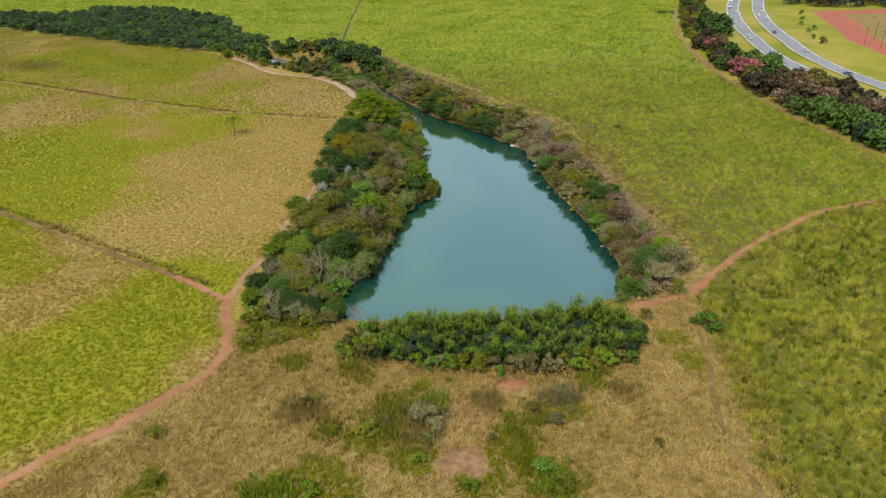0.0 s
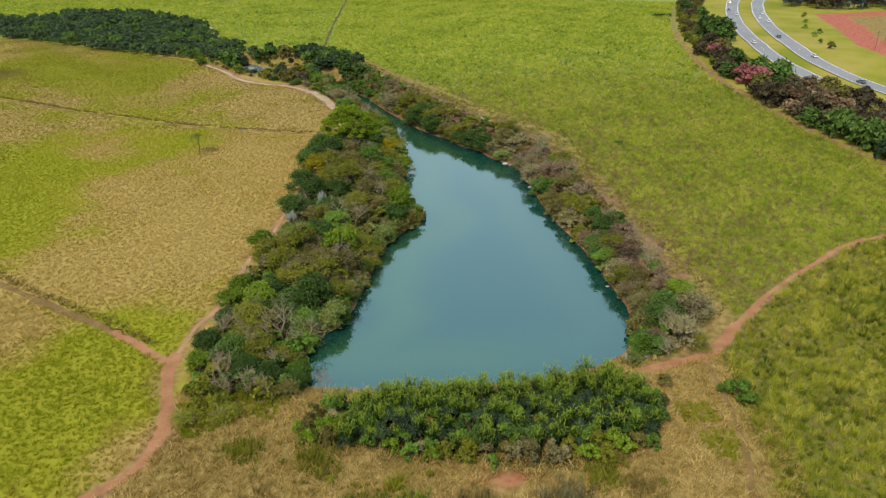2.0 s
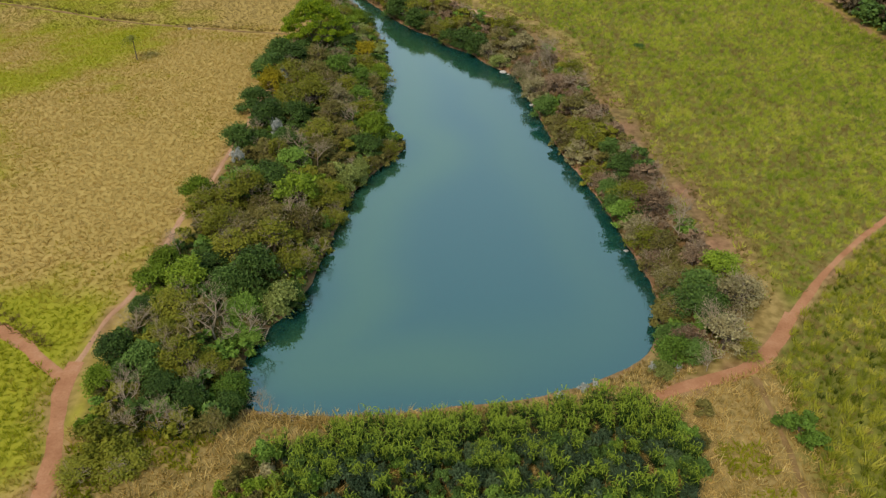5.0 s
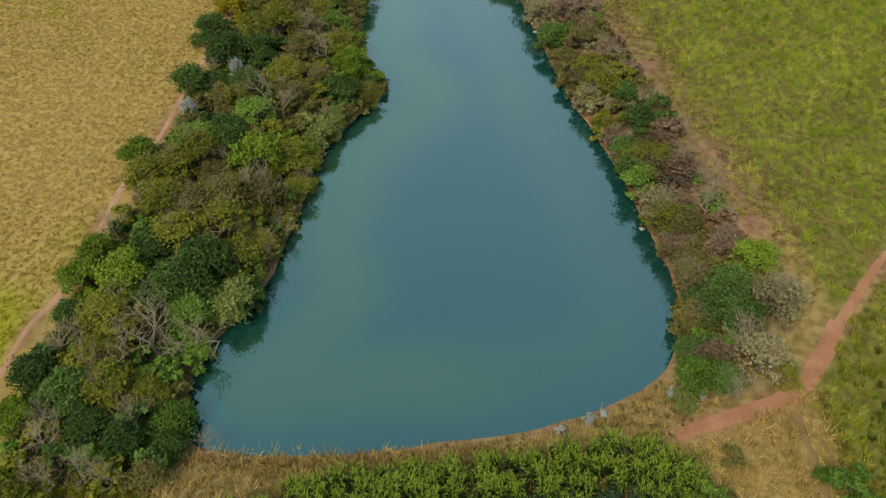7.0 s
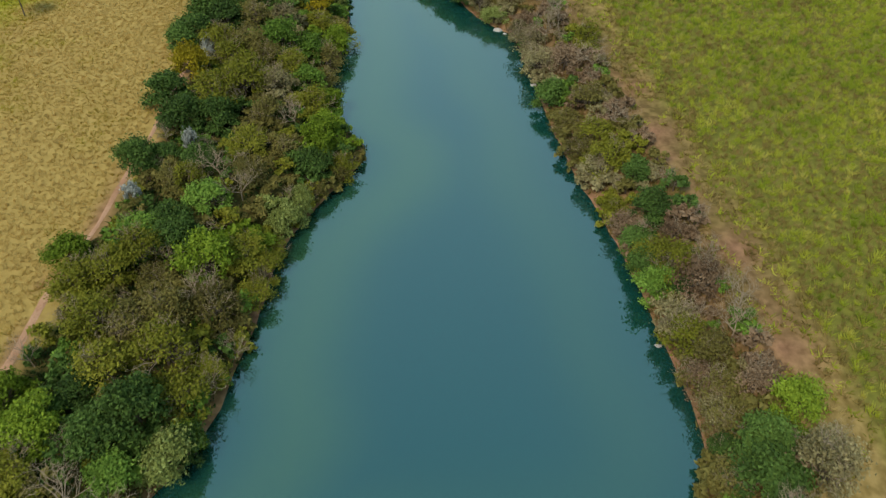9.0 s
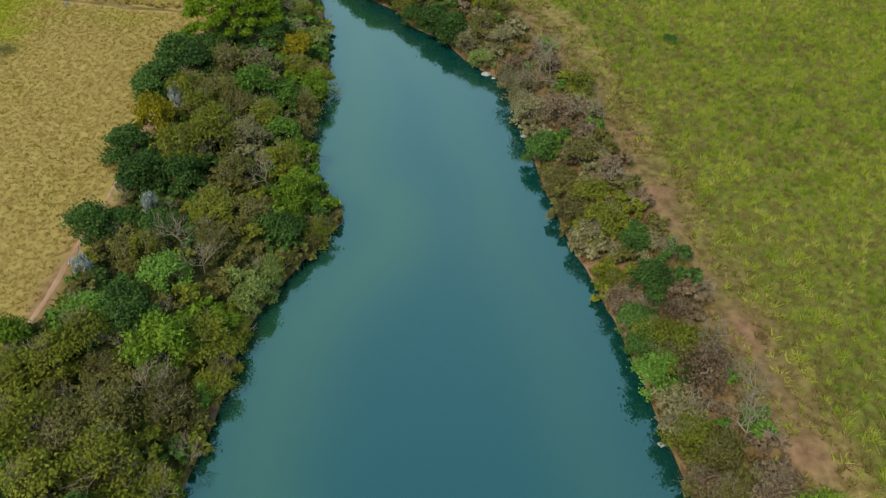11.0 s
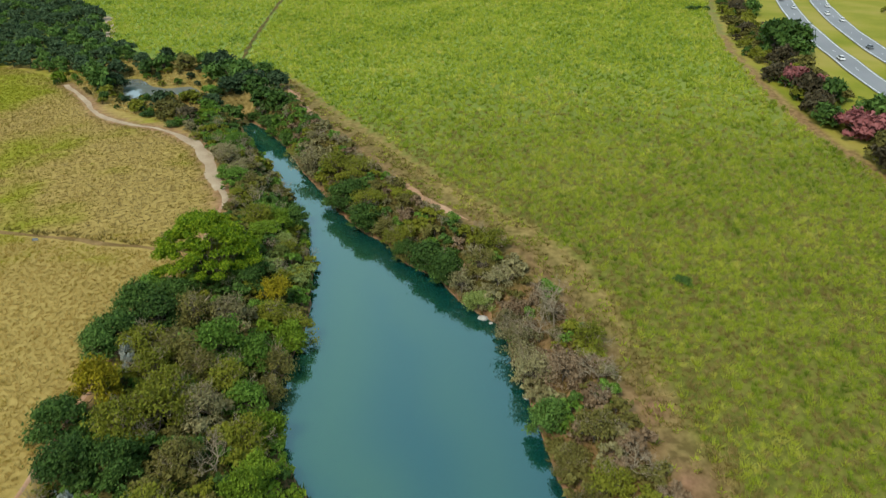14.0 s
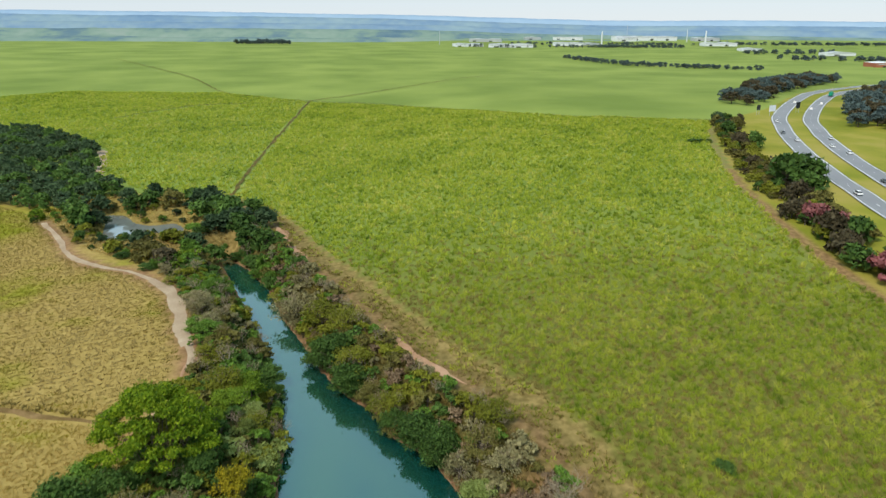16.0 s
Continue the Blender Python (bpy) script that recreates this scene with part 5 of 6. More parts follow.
for x, y in spread_points(np.array([(-34, 66), (-30, 96), (-14, 98), (0, 99), (30, 98), (42, 90), (40, 66)], float), 13.0, 900, 15):
    SOUTH_SHRUBS.append((random.choice(["olive", "brown", "olive"]), x, y, random.uniform(0.3, 0.6)))
for kind, x, y, k in SOUTH_SHRUBS:
    tree(kind, x, y, k, "standing in dry grass", "shrubs in the dry grass", "small", name="shrub", category="shrub", tall=0.8)

for x, y, k in ((-34, 113.5, 1.05), (-31.2, 111.2, 0.9), (-36.2, 110.5, 0.75), (-33.8, 116.5, 0.8)):
    tree("olive", x, y, k, "mounded in dry grass below the fork", "shrubs in the dry grass", "normal", name="shrub", category="shrub", tall=0.45)

# the great bamboo, and the palm
def bamboo(x, y, radius, height):
    ob = new("bamboo")
    r = np.random.default_rng(5)
    for a, q in zip(r.uniform(0, 6.28, 36), radius * np.sqrt(r.random(36)) * 0.85):
        part("stem", mesh_of("stem", *tube((math.cos(a) * q * 0.3, math.sin(a) * q * 0.3, -0.3), (math.cos(a) * q, math.sin(a) * q, height * (0.85 - 0.25 * (q / radius) ** 2)), 0.07, 0.03, 5), M_BARK), ob)
    lobes = []
    for i in range(70):
        a, q = i * 2.4, radius * 0.9 * math.sqrt((i + 0.5) / 70)
        lobes.append((math.cos(a) * q, math.sin(a) * q, height * (0.86 - 0.70 * (q / radius) ** 2.4) + r.uniform(-1.2, 1.0), radius * r.uniform(0.09, 0.17)))
    part("crown", mesh_of("crown", *leaf_cloud(r, lobes, 26000, 0.25, 0.22), M_BAMBOO), ob, "feathery bright green foliage")
    ob.matrix_basis = pose(x, y, float(ground_height(np.array([x]), np.array([y]))[0]))
    return tagged(ob, "large spreading bright green bamboo clump on the bank", "bamboo")
bamboo(-26, 252, 9.9, 13.0)

def palm(x, y, height):
    ob = new("palm")
    part("trunk", mesh_of("trunk", *joined([tube((0, 0, -0.3), (0.1, 0, height * 0.5), 0.16, 0.13, 7), tube((0.1, 0, height * 0.5), (0.15, 0.1, height), 0.13, 0.10, 7)]), M_BARK), ob)
    vs, n = [], 0
    for i in range(16):
        a = i * 2.4; up = 0.9 - 0.08 * i
        d = np.array([math.cos(a), math.sin(a), 0])
        spine = [np.array([0.15, 0.1, height]) + d * 3.0 * s + np.array([0, 0, 1.3 * up * s - 1.9 * s * s]) for s in np.linspace(0, 1, 9)]
        for k in range(1, 9):
            for side in (-1, 1):
                w = np.array([-d[1], d[0], -0.35]) * side * 0.75 * (1 - 0.5 * k / 9)
                vs += [spine[k] - d * 0.14, spine[k] + d * 0.14, spine[k] + w + d * 0.36, spine[k] + w + d * 0.14]
                n += 1
    part("frond_crown", mesh_of("frond_crown", np.array(vs), np.arange(n * 4).reshape(-1, 4), M_LEAF["olive"]), ob, "drooping feathery fronds")
    ob.matrix_basis = pose(x, y, float(ground_height(np.array([x]), np.array([y]))[0]))
    return tagged(ob, "slender lone palm standing in dry grass", "palm")
palm(-73.3, 243, 6.0)

# wood, pond thickets and roadside trees
WOOD = np.array([(-112, 399), (-128, 405), (-153, 415), (-193, 437), (-239, 463), (-292, 494), (-340, 520), (-345, 560), (-300, 545), (-278, 556), (-262, 584), (-240, 580), (-212, 572), (-186, 553), (-160, 528), (-146, 514), (-142, 496), (-133, 478), (-128, 456), (-112, 442), (-104, 430), (-108, 414)], float)
thicket("woodland", shared_out(spread_points(WOOD, 4.8, 9000, 3), ["teal", "teal", "dark", "teal"]), (0.65, 1.25), "dense dark green woodland at the field edge", shape=GROVE_SHAPE)
POND_TREES = [("dark", -100, 386, 1.15), ("teal", -96, 390, 1.0), ("dark", -104, 392, 1.0), ("olive", -95, 379, 0.6), ("bright", -116, 391, 0.6), ("teal", -108, 402, 0.9), ("teal", -103, 410, 0.9), ("dark", -90, 410, 0.9), ("teal", -95, 416, 0.8), ("dark", -84, 408, 0.9),
              ("teal", -88, 424, 0.7), ("dark", -80, 419, 0.7), ("brown", -76, 409, 0.8), ("dark", -70, 414, 0.9), ("teal", -66, 408, 0.9), ("dark", -63, 397, 1.0), ("teal", -60, 404, 1.1), ("dark", -56, 396, 1.2), ("teal", -64, 416, 0.8),
              ("dark", -78, 369, 0.5), ("dark", -72, 365, 0.42), ("teal", -84, 367, 0.4), ("bright", -65, 369, 0.45), ("mid", -59, 378, 0.6), ("olive", -62, 366, 0.8), ("brown", -67, 356, 0.8), ("brown", -62, 350, 0.8), ("teal", -70, 361, 0.8),
              ("dark", -50, 388, 1.25), ("teal", -46, 381, 1.2), ("dark", -42, 374, 1.1), ("teal", -52, 377, 1.0), ("dark", -39, 368, 1.0), ("teal", -110, 420, 0.9), ("dark", -116, 412, 0.8),
              ("dark", -48, 362, 0.8), ("teal", -55, 366, 0.8), ("mid", -54, 357, 0.7), ("dark", -33, 362, 0.9), ("teal", -36, 378, 0.9), ("dark", -44, 396, 0.9), ("umber", -57, 345, 0.8), ("olive", -76, 356, 0.6), ("dark", -91, 368, 0.45)]
for kind, x, y, k in POND_TREES:
    x, y = ashore(x, y, 1.2)
    tree(kind, x, y, k * 1.3, "beside the pond", "trees round the pond", "far", name="pond_tree", tall=0.85)
dry_land = lambda x, y: (line_dist(POND, x, y, True) > 0.8) & ~inside(POND, x, y) & (line_dist(LAKE, x, y, True) > 0.8) & ~inside(LAKE, x, y) & (line_dist(PATH_SAND, x, y) > 2.6) & (line_dist(PATH_BANK, x, y) > 3)
thicket("pond_scrub", shared_out(spread_points(POND_SIDE, 4.4, 5000, 14, dry_land), ["mid", "olive", "dark", "teal", "brown"]), (0.25, 0.5), "low green scrub round the pond", shape=GROVE_SHAPE)
x, y = scatter(POND_SIDE, (1.7, 1.7), keep=dry_land)
tufts("dry_grass", x, y, 0.9, 1.3, 11, 0.14, M_WILD, "pale dry grass round the pond", "grass", lean=0.7)
ROADSIDE = [("teal", 178, 546, 0.9), ("brown", 174, 536, 0.8), ("teal", 181, 552, 0.8), ("teal", 172, 527, 0.7), ("teal", 168, 508, 0.9), ("dark", 164, 499, 0.9), ("teal", 171, 515, 0.7), ("umber", 160, 474, 1.0), ("umber", 157, 466, 0.9), ("dark", 164, 468, 0.9),
            ("dark", 141, 392, 1.5), ("dark", 147, 399, 1.5), ("teal", 152, 404, 1.4), ("dark", 144, 384, 1.3), ("dark", 150, 392, 1.3), ("umber", 148, 412, 1.0), ("umber", 146, 428, 0.8), ("olive", 151, 440, 0.7),
            ("umber", 136, 374, 0.9), ("brown", 140, 368, 0.9), ("red", 131, 353, 1.0), ("red", 134, 347, 0.9), ("umber", 127, 359, 0.9), ("brown", 138, 356, 0.8), ("umber", 129, 341, 1.0), ("dark", 134, 336, 1.0), ("umber", 127, 330, 1.0), ("brown", 139, 341, 0.8),
            ("red", 129.5, 315, 1.25), ("red", 133, 309, 1.1), ("dark", 126, 322, 0.9), ("dark", 138, 321, 1.1), ("dark", 143, 312, 1.2), ("dark", 137, 302, 1.1), ("dark", 147, 320, 0.9), ("umber", 131, 298, 1.0)]
for kind, x, y, k in ROADSIDE:
    tree(kind, x, y, k * 1.3, "in the row beside the highway", "trees beside the highway", "far", name="roadside_tree")
hem = [p for p in curve(TREELINE[5:], 1.6) + np.array([4.0, 0])]
thicket("roadside_scrub", shared_out([(x + rng.uniform(-2, 9), y + rng.uniform(-3, 3)) for x, y in hem], ["umber", "olive", "dark", "brown"]), (0.45, 0.85), "low brown and green scrub under the roadside trees", shape=GROVE_SHAPE)
THICK_ROW = np.array([(126, 299), (129.5, 282), (134, 264), (138, 247), (142, 221), (150, 185), (185, 185), (178, 230), (168, 262), (158, 290), (150, 304)], float)
for x, y in spread_points(THICK_ROW, 5.2, 3000, 6):
    edge = float(line_dist(TREELINE, np.array([x]), np.array([y]))[0])
    kind = random.choice(["dark", "teal", "dark", "umber"]) if edge < 8 and y < 270 else random.choice(["umber", "umber", "umber", "brown", "russet"])
    tree(kind, x, y, random.uniform(1.0, 1.5), "in the thicket beside the highway", "trees beside the highway", "far", name="roadside_tree")
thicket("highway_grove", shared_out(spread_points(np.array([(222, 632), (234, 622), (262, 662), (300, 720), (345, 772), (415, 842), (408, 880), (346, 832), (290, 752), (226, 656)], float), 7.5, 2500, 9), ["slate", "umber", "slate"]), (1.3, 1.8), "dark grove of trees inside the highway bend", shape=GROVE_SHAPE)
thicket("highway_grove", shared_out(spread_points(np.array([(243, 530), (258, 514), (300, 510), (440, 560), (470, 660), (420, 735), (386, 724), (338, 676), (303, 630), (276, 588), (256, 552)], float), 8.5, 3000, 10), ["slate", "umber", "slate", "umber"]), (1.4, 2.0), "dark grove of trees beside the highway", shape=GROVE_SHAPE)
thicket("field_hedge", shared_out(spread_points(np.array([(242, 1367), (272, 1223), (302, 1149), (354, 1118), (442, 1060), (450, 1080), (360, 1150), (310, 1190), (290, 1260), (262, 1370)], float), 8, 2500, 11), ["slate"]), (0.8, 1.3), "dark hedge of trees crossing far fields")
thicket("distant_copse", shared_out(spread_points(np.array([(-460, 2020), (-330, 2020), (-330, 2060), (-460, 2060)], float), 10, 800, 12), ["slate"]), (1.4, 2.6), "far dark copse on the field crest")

# ---- highway traffic ----
def box(bm, lo, hi, taper=0.0):
    """A box whose top is drawn in by taper, added to bm."""
    (x0, y0, z0), (x1, y1, z1) = lo, hi
    v = [bm.verts.new(c) for c in ((x0, y0, z0), (x1, y0, z0), (x1, y1, z0), (x0, y1, z0), (x0 + taper, y0 + taper * 1.6, z1), (x1 - taper, y0 + taper * 1.6, z1), (x1 - taper, y1 - taper * 1.6, z1), (x0 + taper, y1 - taper * 1.6, z1))]
    for f in ((3, 2, 1, 0), (4, 5, 6, 7), (0, 1, 5, 4), (1, 2, 6, 5), (2, 3, 7, 6), (3, 0, 4, 7)):
        bm.faces.new([v[i] for i in f])

def solid(name, mat, boxes, bevel=0.0):
    bm = bmesh.new()
    for b in boxes:
        box(bm, *b)
    if bevel:
        bmesh.ops.bevel(bm, geom=list(bm.edges), offset=bevel, segments=2, affect="EDGES")
    me = bpy.data.meshes.new(name)
    bm.to_mesh(me); bm.free()
    me.materials.append(mat)
    return me

def wheel_mesh():
    v, f = tube((-0.11, 0, 0), (0.11, 0, 0), 0.32, 0.32, 14)
    bm = bmesh.new()
    vs = [bm.verts.new(p) for p in v]
    for q in f:
        bm.faces.new([vs[i] for i in q])
    bm.faces.new(vs[:14][::-1]); bm.faces.new(vs[14:])
    me = bpy.data.meshes.new("wheel")
    bm.to_mesh(me); bm.free()
    me.materials.append(M_RUBBER)
    return me
WHEEL = wheel_mesh()
GLASS_BAND = solid("window_band", M_GLASS_DARK, [((-0.80, -1.35, 0.86), (0.80, 1.05, 1.34), 0.17)], 0.03)

def at_road(line, y):
    c = curve(line, 4.0)
    i = int(np.argmin(np.abs(c[:, 1] - y)))
    d = c[min(i + 1, len(c) - 1)] - c[max(i - 1, 0)]
    return c[i], d / np.linalg.norm(d)

def vehicle(line, y, side, mat, label, truck=False):
    p, d = at_road(line, y)
    p = p + side * np.array([d[1], -d[0]])
    ob = new("truck" if truck else "car")
    if truck:
        part("cargo_box", solid("cargo_box", mat, [((-1.25, -4.4, 0.95), (1.25, 2.1, 3.6))], 0.06), ob)
        part("cab", solid("cab", M_CAR_WHITE, [((-1.2, 2.3, 0.5), (1.2, 4.2, 2.9), 0.12)], 0.08), ob, "white driver's cab")
        part("windscreen", solid("windscreen", M_GLASS_DARK, [((-1.0, 4.08, 1.7), (1.0, 4.2, 2.5))]), ob)
        part("chassis", solid("chassis", M_RUBBER, [((-0.9, -4.2, 0.55), (0.9, 4.0, 0.93))]), ob)
        spots, s = [(x, yy) for x in (-1.05, 1.05) for yy in (-3.4, -2.2, 3.2)], 1.5
    else:
        part("body", solid("body", mat, [((-0.88, -2.1, 0.32), (0.88, 2.1, 0.88), 0.05)], 0.08), ob)
        part("window_band", GLASS_BAND, ob, "dark glass windows")
        part("roof", solid("roof", mat, [((-0.62, -1.0, 1.33), (0.62, 0.68, 1.42), 0.03)], 0.02), ob)
        spots, s = [(x, yy) for x in (-0.80, 0.80) for yy in (-1.3, 1.35)], 1.0
    for x, yy in spots:
        w = part("wheel", WHEEL, ob)
        w.matrix_basis = pose(x, yy, 0.32 * s) @ Matrix.Scale(s, 4)
    z = float(ground_height(np.array([p[0]]), np.array([p[1]]))[0]) + 0.33
    ob.matrix_basis = pose(p[0], p[1], z, 0, 0, math.degrees(math.atan2(-d[0], d[1])))
    return tagged(ob, label, "truck" if truck else "car", "vehicles on the highway")

ROAD_B = [tuple(p) for p in offset_line(ROAD_A, HIGHWAY_GAP)]
WHITE_CAR, GREY_CAR = "white car driving on the grey highway", "dark grey car driving on the highway"
for line, y, side, mat in ((ROAD_A, 545, -1.8, M_CAR_WHITE), (ROAD_A, 640, 1.8, M_CAR_WHITE), (ROAD_A, 384, -1.8, M_CAR_WHITE), (ROAD_A, 506, -1.8, M_CAR_GREY), (ROAD_A, 488, 1.8, M_CAR_WHITE), (ROAD_B, 628, 1.8, M_CAR_WHITE), (ROAD_B, 600, -1.8, M_CAR_WHITE),
                           (ROAD_B, 492, 1.8, M_CAR_WHITE), (ROAD_B, 470, -1.8, M_CAR_WHITE), (ROAD_B, 455, 1.8, M_CAR_WHITE), (ROAD_B, 402, -1.8, M_CAR_GREY), (ROAD_B, 352, 1.8, M_CAR_WHITE), (ROAD_B, 312, -1.8, M_CAR_GREY)):
    vehicle(line, y, side, mat, WHITE_CAR if mat is M_CAR_WHITE else GREY_CAR)
vehicle(ROAD_B, 680, 1.8, M_CAR_GREEN, "lorry with a green box on the highway", True)

# ---- factories, masts and hills far off ----
def factory(x, y, w, d, h, wall=None, roof=None, label="long white factory hall beyond the cane fields", lift=0.0):
    """A hall with a low gabled roof, dark doors and a strip of windows."""
    ob = new("factory")
    wall, roof, h = wall or M_WHITEWALL, roof or M_ROOF, h * 0.62
    base = float(ground_height(np.array([x]), np.array([y]))[0]) - 1 + lift
    part("wall", solid("wall", wall, [((-w / 2, -d / 2, 0), (w / 2, d / 2, h))]), ob)
    n = max(1, round(w / 45))
    for i in range(n):
        x0 = -w / 2 + i * w / n
        v = [(x0, -d / 2 - 0.4, h), (x0 + w / n, -d / 2 - 0.4, h), (x0 + w / n / 2, -d / 2 - 0.4, h + w / n * 0.03), (x0, d / 2, h), (x0 + w / n, d / 2, h), (x0 + w / n / 2, d / 2, h + w / n * 0.03)]
        me = bpy.data.meshes.new("roof")
        me.from_pydata(v, [], [(0, 1, 2), (5, 4, 3), (0, 2, 5, 3), (2, 1, 4, 5), (1, 0, 3, 4)])
        me.materials.append(roof)
        part("roof", me, ob)
        part("door", solid("door", M_GLASS_DARK, [((x0 + w / n * 0.25, -d / 2 - 0.15, 0.5), (x0 + w / n * 0.45, -d / 2 + 0.1, h * 0.45))]), ob)
    part("window_strip", solid("window_strip", M_GREYWALL, [((-w / 2 + 2, -d / 2 - 0.12, h * 0.68), (w / 2 - 2, -d / 2 + 0.1, h * 0.8))]), ob)
    ob.matrix_basis = pose(x, y, base, 0, 0, random.uniform(-8, 8))
    return tagged(ob, label, "factory", "factories beyond the fields")

for x, y, w, d, h, lift in ((221, 1905, 105, 40, 13, 0), (189, 2255, 92, 40, 12, 5), (121, 1955, 70, 40, 12, 0), (345, 2405, 49, 30, 12, 8), (454, 2405, 89, 40, 13, 8), (377, 2005, 73, 40, 12, 2), (434, 2015, 45, 30, 8, 3), (674, 2355, 182, 60, 19, 8),
                            (741, 1955, 79, 40, 13, 4), (600, 2300, 60, 40, 14, 7), (820, 2250, 70, 40, 15, 9)):
    factory(x, y, w, d, h, random.choice([M_WHITEWALL, M_WHITEWALL, M_GREYWALL]), lift=lift)
factory(687, 1655, 42, 25, 8, label="low white hall beside the far road", lift=4)
factory(758, 1455, 55, 25, 9, label="low white hall beside the far road", lift=3)
factory(655, 1155, 40, 30, 11, M_REDROOF, M_WHITEWALL, "red-walled hall with a pale roof by the road")

def mast(x, y, height, radius, mat, name, label, lift=0.0):
    ob = new(name)
    part("shaft", mesh_of("shaft", *joined([tube((0, 0, 0), (0, 0, height * 0.5), radius, radius * 0.85, 10), tube((0, 0, height * 0.5), (0, 0, height), radius * 0.85, radius * 0.7, 10)]), mat), ob)
    part("cap", mesh_of("cap", *tube((0, 0, height), (0, 0, height + radius), radius * 0.95, radius * 0.6, 10), mat), ob)
    ob.matrix_basis = pose(x, y, float(ground_height(np.array([x]), np.array([y]))[0]) - 1 + lift)
    return tagged(ob, label, "chimney" if name == "chimney" else "mast")
mast(463, 2005, 34, 2.2, M_WHITEWALL, "chimney", "tall white chimney among the factories")
mast(785, 2155, 28, 2.4, M_WHITEWALL, "chimney", "tall white chimney among the factories", 8)
mast(735, 2160, 30, 1.2, M_WHITEWALL, "chimney", "slim white chimney among the factories", 8)
mast(622, 2355, 52, 0.8, M_GREYWALL, "radio_mast", "thin grey radio mast behind the factories")
mast(55, 2100, 34, 0.8, M_GREYWALL, "radio_mast", "thin grey radio mast behind the factories")
grove = [(rng.uniform(120, 430), rng.uniform(1880, 1900)) for _ in range(28)] + [(rng.uniform(430, 640), rng.uniform(1880, 1925)) for _ in range(70)] + [(rng.uniform(250, 800), rng.uniform(2050, 2200)) for _ in range(70)]
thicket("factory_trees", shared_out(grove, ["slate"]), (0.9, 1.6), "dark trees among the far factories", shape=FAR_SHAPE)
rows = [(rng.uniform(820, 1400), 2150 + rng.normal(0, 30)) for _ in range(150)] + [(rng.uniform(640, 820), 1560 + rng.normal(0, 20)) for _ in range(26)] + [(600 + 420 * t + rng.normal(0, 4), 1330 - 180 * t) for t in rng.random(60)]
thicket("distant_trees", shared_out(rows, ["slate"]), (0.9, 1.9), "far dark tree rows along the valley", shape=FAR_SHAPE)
for x, y in ((212.7, 366), (217.4, 359.5), (225.3, 380)):
    ob = new("utility_pole")
    part("pole", mesh_of("pole", *tube((0, 0, -0.5), (0, 0, 9), 0.16, 0.11, 8), M_POLE), ob)
    part("cross_arm", solid("cross_arm", M_POLE, [((-1.2, -0.07, 8.2), (1.2, 0.07, 8.36))]), ob)
    ob.matrix_basis = pose(x, y, float(ground_height(np.array([x]), np.array([y]))[0]), 0, 0, 20)
    tagged(ob, "wooden utility pole by the red field", "utility pole", "utility poles")
for x, y in ((230.6, 475), (211.6, 434), (200.7, 402), (208.9, 412), (195, 383.7), (192.5, 368.5), (222, 455)):
    tree(random.choice(["olive", "mid"]), x, y, random.uniform(0.9, 1.6), "on the grassy highway verge", "verge shrubs", "small", name="shrub", category="shrub")
for x, y, k in ((144, 485, 1.6), (147, 486.5, 1.3), (141, 484, 1.4), (150, 485, 1.2), (62.8, 248, 1.2)):
    tree("dark", x, y, k, "standing in the cane field", "shrubs in the cane", "small", name="shrub", category="shrub", tall=0.5)

def ridge(y0, west, middle, east, sway, seed, mat, depth=420.0):
    """A long hill range as one sheet, rising and falling along its crest."""
    n = 260
    xs = np.linspace(-4300, 4300, n)
    crest = np.interp(xs, [-2600, -200, 900, 2600], [west, middle, east, east])
    crest = crest + sway * (0.6 * grid_noise(xs, np.full(n, seed * 7.0), 620.0, seed) + 0.4 * grid_noise(xs, np.full(n, seed * 3.0), 170.0, seed + 1) + 0.25 * grid_noise(xs, np.full(n, seed * 5.0), 45.0, seed + 2))
    rows = []
    for k, s in ((-1.0, 0.0), (-0.55, 0.45), (-0.25, 0.82), (0.0, 1.0), (0.6, 0.3)):
        yy = np.sqrt(np.maximum(y0 ** 2 - (0.55 * xs) ** 2, 1.0)) + k * depth * 0.5
        rows.append(np.stack([xs, yy, -25 + (crest + 25) * s], 1))
    v = np.stack(rows, 0).reshape(-1, 3)
    i = (np.arange(4)[:, None] * n + np.arange(n - 1)[None, :]).ravel()
    me = mesh_of("backdrop", v, np.stack([i, i + 1, i + n + 1, i + n], 1), mat)
    me.polygons.foreach_set("use_smooth", np.ones(len(me.polygons), bool))
    return tagged(new("backdrop", me), "hazy blue-green hills along the horizon", "hills", kind="structure")
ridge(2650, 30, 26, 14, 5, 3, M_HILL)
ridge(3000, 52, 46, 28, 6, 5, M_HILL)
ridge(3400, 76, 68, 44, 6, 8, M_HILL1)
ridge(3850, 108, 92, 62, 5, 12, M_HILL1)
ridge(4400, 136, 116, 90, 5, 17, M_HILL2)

# ---- small things ----
def plank(x, y, length, turn, label="weathered grey driftwood plank on the shore"):
    bm = bmesh.new()
    box(bm, (-length / 2, -0.11, 0), (length / 2, 0.11, 0.09), 0.03)
    bmesh.ops.subdivide_edges(bm, edges=list(bm.edges), cuts=2)
    for v in bm.verts:
        v.co.z += 0.06 * math.sin(v.co.x * 2.0) ; v.co.y += 0.05 * math.sin(v.co.x * 3.1 + y)
    me = bpy.data.meshes.new("driftwood")
    bm.to_mesh(me); bm.free()
    me.materials.append(M_TWIG)
    ob = new("driftwood", me)
    ob.matrix_basis = pose(x, y, max(0.02, float(ground_height(np.array([x]), np.array([y]))[0]) + 0.02), 0, 0, turn)
    return tagged(ob, label, "driftwood", "driftwood on the dam shore")
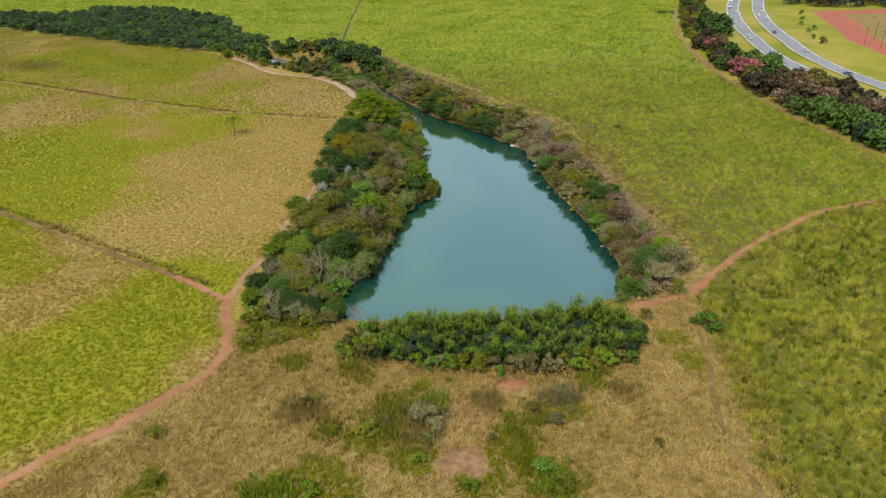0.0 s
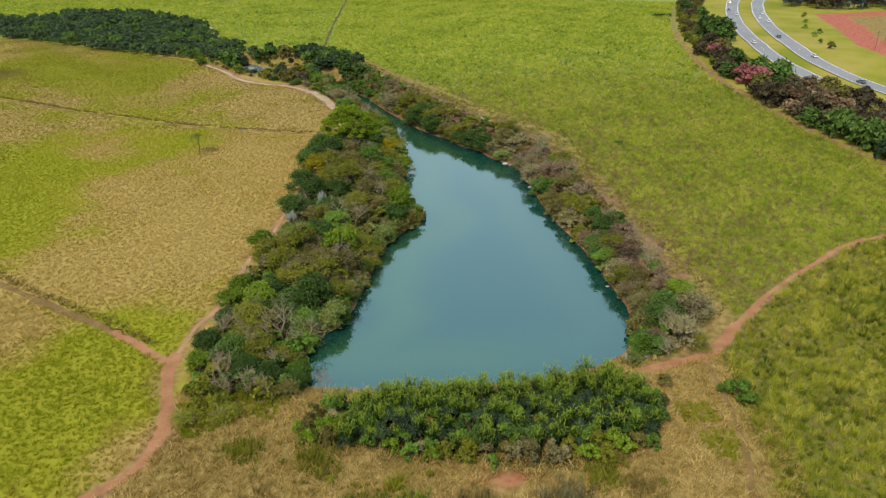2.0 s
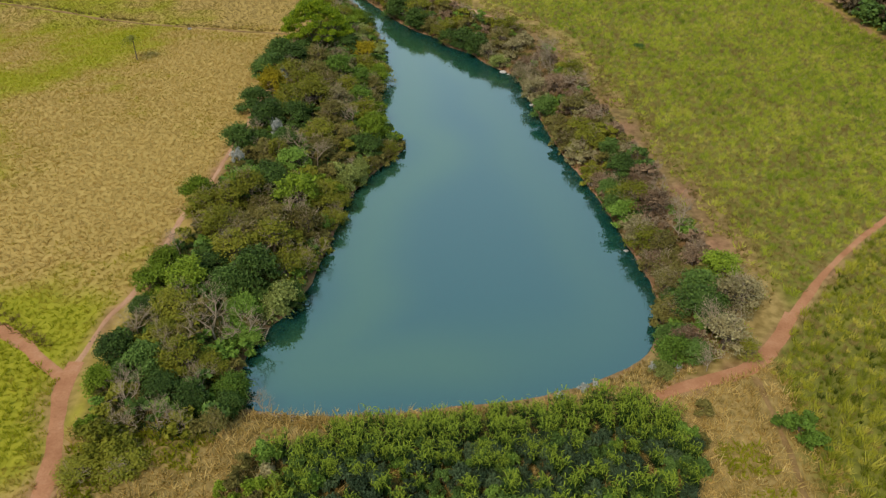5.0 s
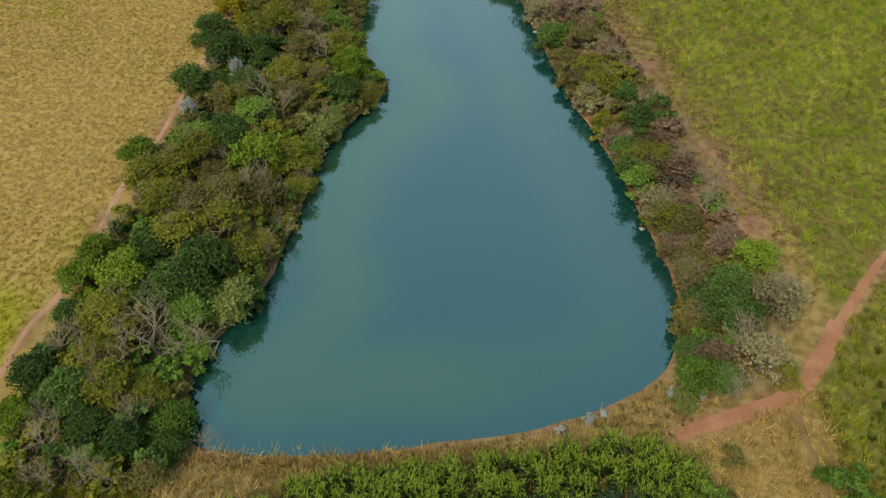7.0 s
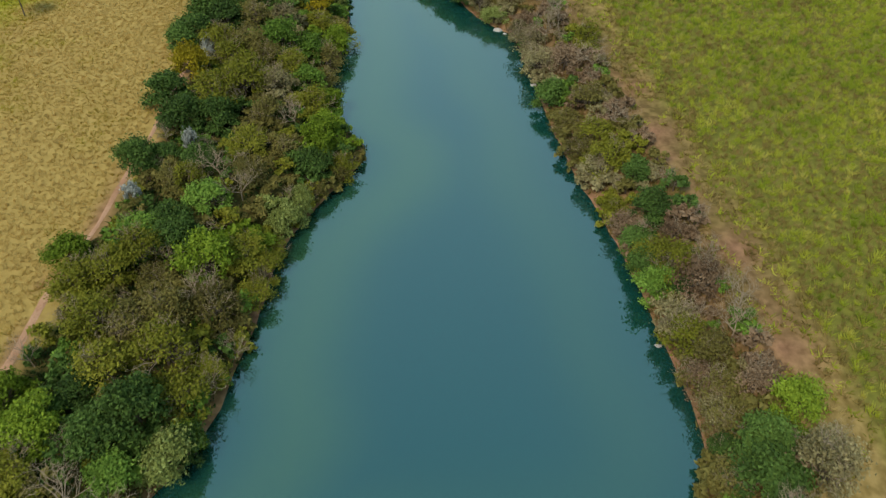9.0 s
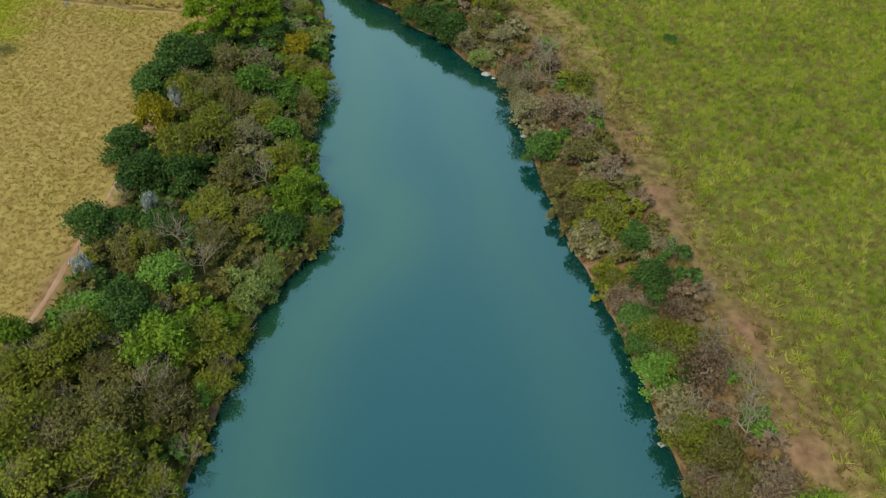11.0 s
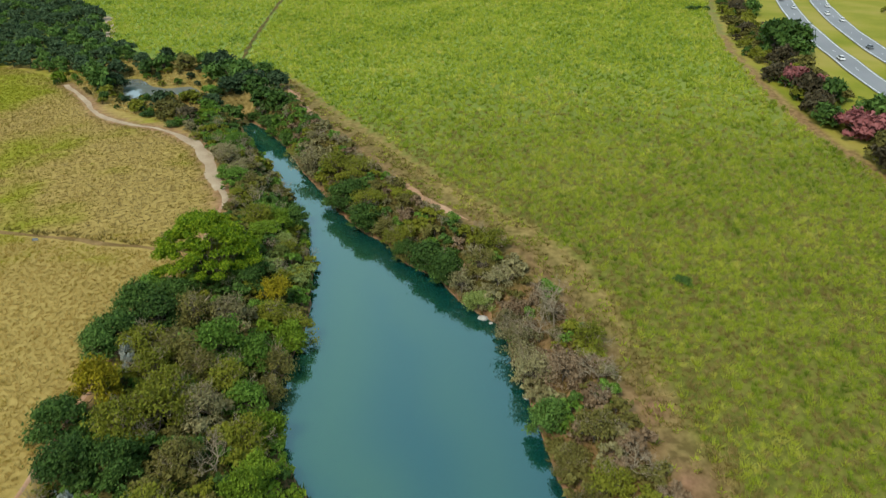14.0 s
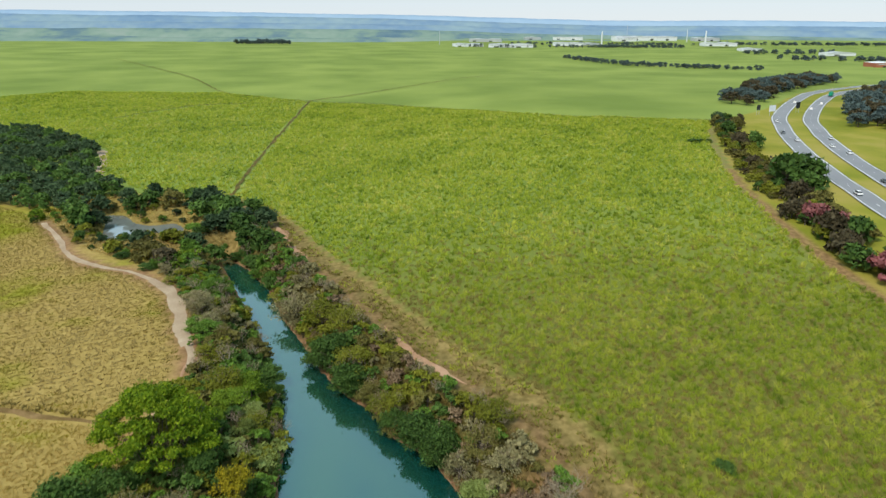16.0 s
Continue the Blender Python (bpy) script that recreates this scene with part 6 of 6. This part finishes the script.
for x, y, ln, turn in ((-13.8, 120.9, 2.2, 12), (-15.8, 121.4, 1.6, -20), (-11.9, 121.0, 1.9, 65), (-17.6, 121.8, 1.5, 8), (-12.8, 120.2, 2.6, -10)):
    plank(x, y, ln, turn)

def boulder(x, y, size, label):
    bm = bmesh.new()
    bmesh.ops.create_icosphere(bm, subdivisions=2, radius=size)
    for v in bm.verts:
        k = 1 + 0.35 * noise.noise(v.co * (1.6 / size) + Vector((x, y, 0)))
        v.co = Vector((v.co.x * k * 1.3, v.co.y * k, v.co.z * k * 0.7))
    me = bpy.data.meshes.new("boulder")
    bm.to_mesh(me); bm.free()
    me.materials.append(M_STONE)
    ob = new("boulder", me)
    ob.matrix_basis = pose(x, y, float(ground_height(np.array([x]), np.array([y]))[0]) + size * 0.2)
    return tagged(ob, label, "boulder", "boulders at the waterline")
for x, y, k in ((25.2, 244.8, 0.8), (26.5, 243.2, 0.5), (30.4, 222, 0.5), (39.2, 158.5, 0.5), (37.6, 181.5, 0.6)):
    boulder(x, y, k, "pale boulder at the eastern waterline")

def trough(x, y):
    ob = new("water_trough")
    bm = bmesh.new()
    box(bm, (-0.5, -0.25, 0), (0.5, 0.25, 0.4))
    top = max(bm.faces, key=lambda q: q.calc_center_median().z)
    ins = bmesh.ops.inset_region(bm, faces=[top], thickness=0.1)
    for v in top.verts:
        v.co.z -= 0.28
    me = bpy.data.meshes.new("basin")
    bm.to_mesh(me); bm.free()
    me.materials.append(M_GREYWALL)
    part("basin", me, ob)
    ob.matrix_basis = pose(x, y, float(ground_height(np.array([x]), np.array([y]))[0]) + 0.02, 0, 0, 15)
    return tagged(ob, "pale grey water trough beside the field track", "trough")
trough(-66, 267.5)

def road_sign(x, y, w, h, top, mat, label, turn=0):
    ob = new("road_sign")
    for s in (-1, 1):
        p = part("post", mesh_of("post", *tube((0, 0, 0), (0, 0, top), 0.10, 0.09, 8), M_GREYWALL), ob)
        p.matrix_basis = pose(s * w * 0.32, 0.12, 0)
    part("panel", solid("panel", mat, [((-w / 2, -0.05, top - h), (w / 2, 0.05, top))], 0.02), ob)
    ob.matrix_basis = pose(x, y, float(ground_height(np.array([x]), np.array([y]))[0]) - 0.1, 0, 0, turn)
    return tagged(ob, label, "road sign", "road signs on the highway")
road_sign(222, 574, 5.5, 3.6, 6.5, M_WHITEWALL, "large pale road sign beside the carriageway", 25)
road_sign(244.5, 588, 3.4, 3.8, 6.5, M_GLASS_DARK, "dark back of a road sign in the median", 25)
road_sign(216, 579, 3.0, 3.0, 6.0, M_GLASS_DARK, "dark back of a road sign beside the carriageway", 25)
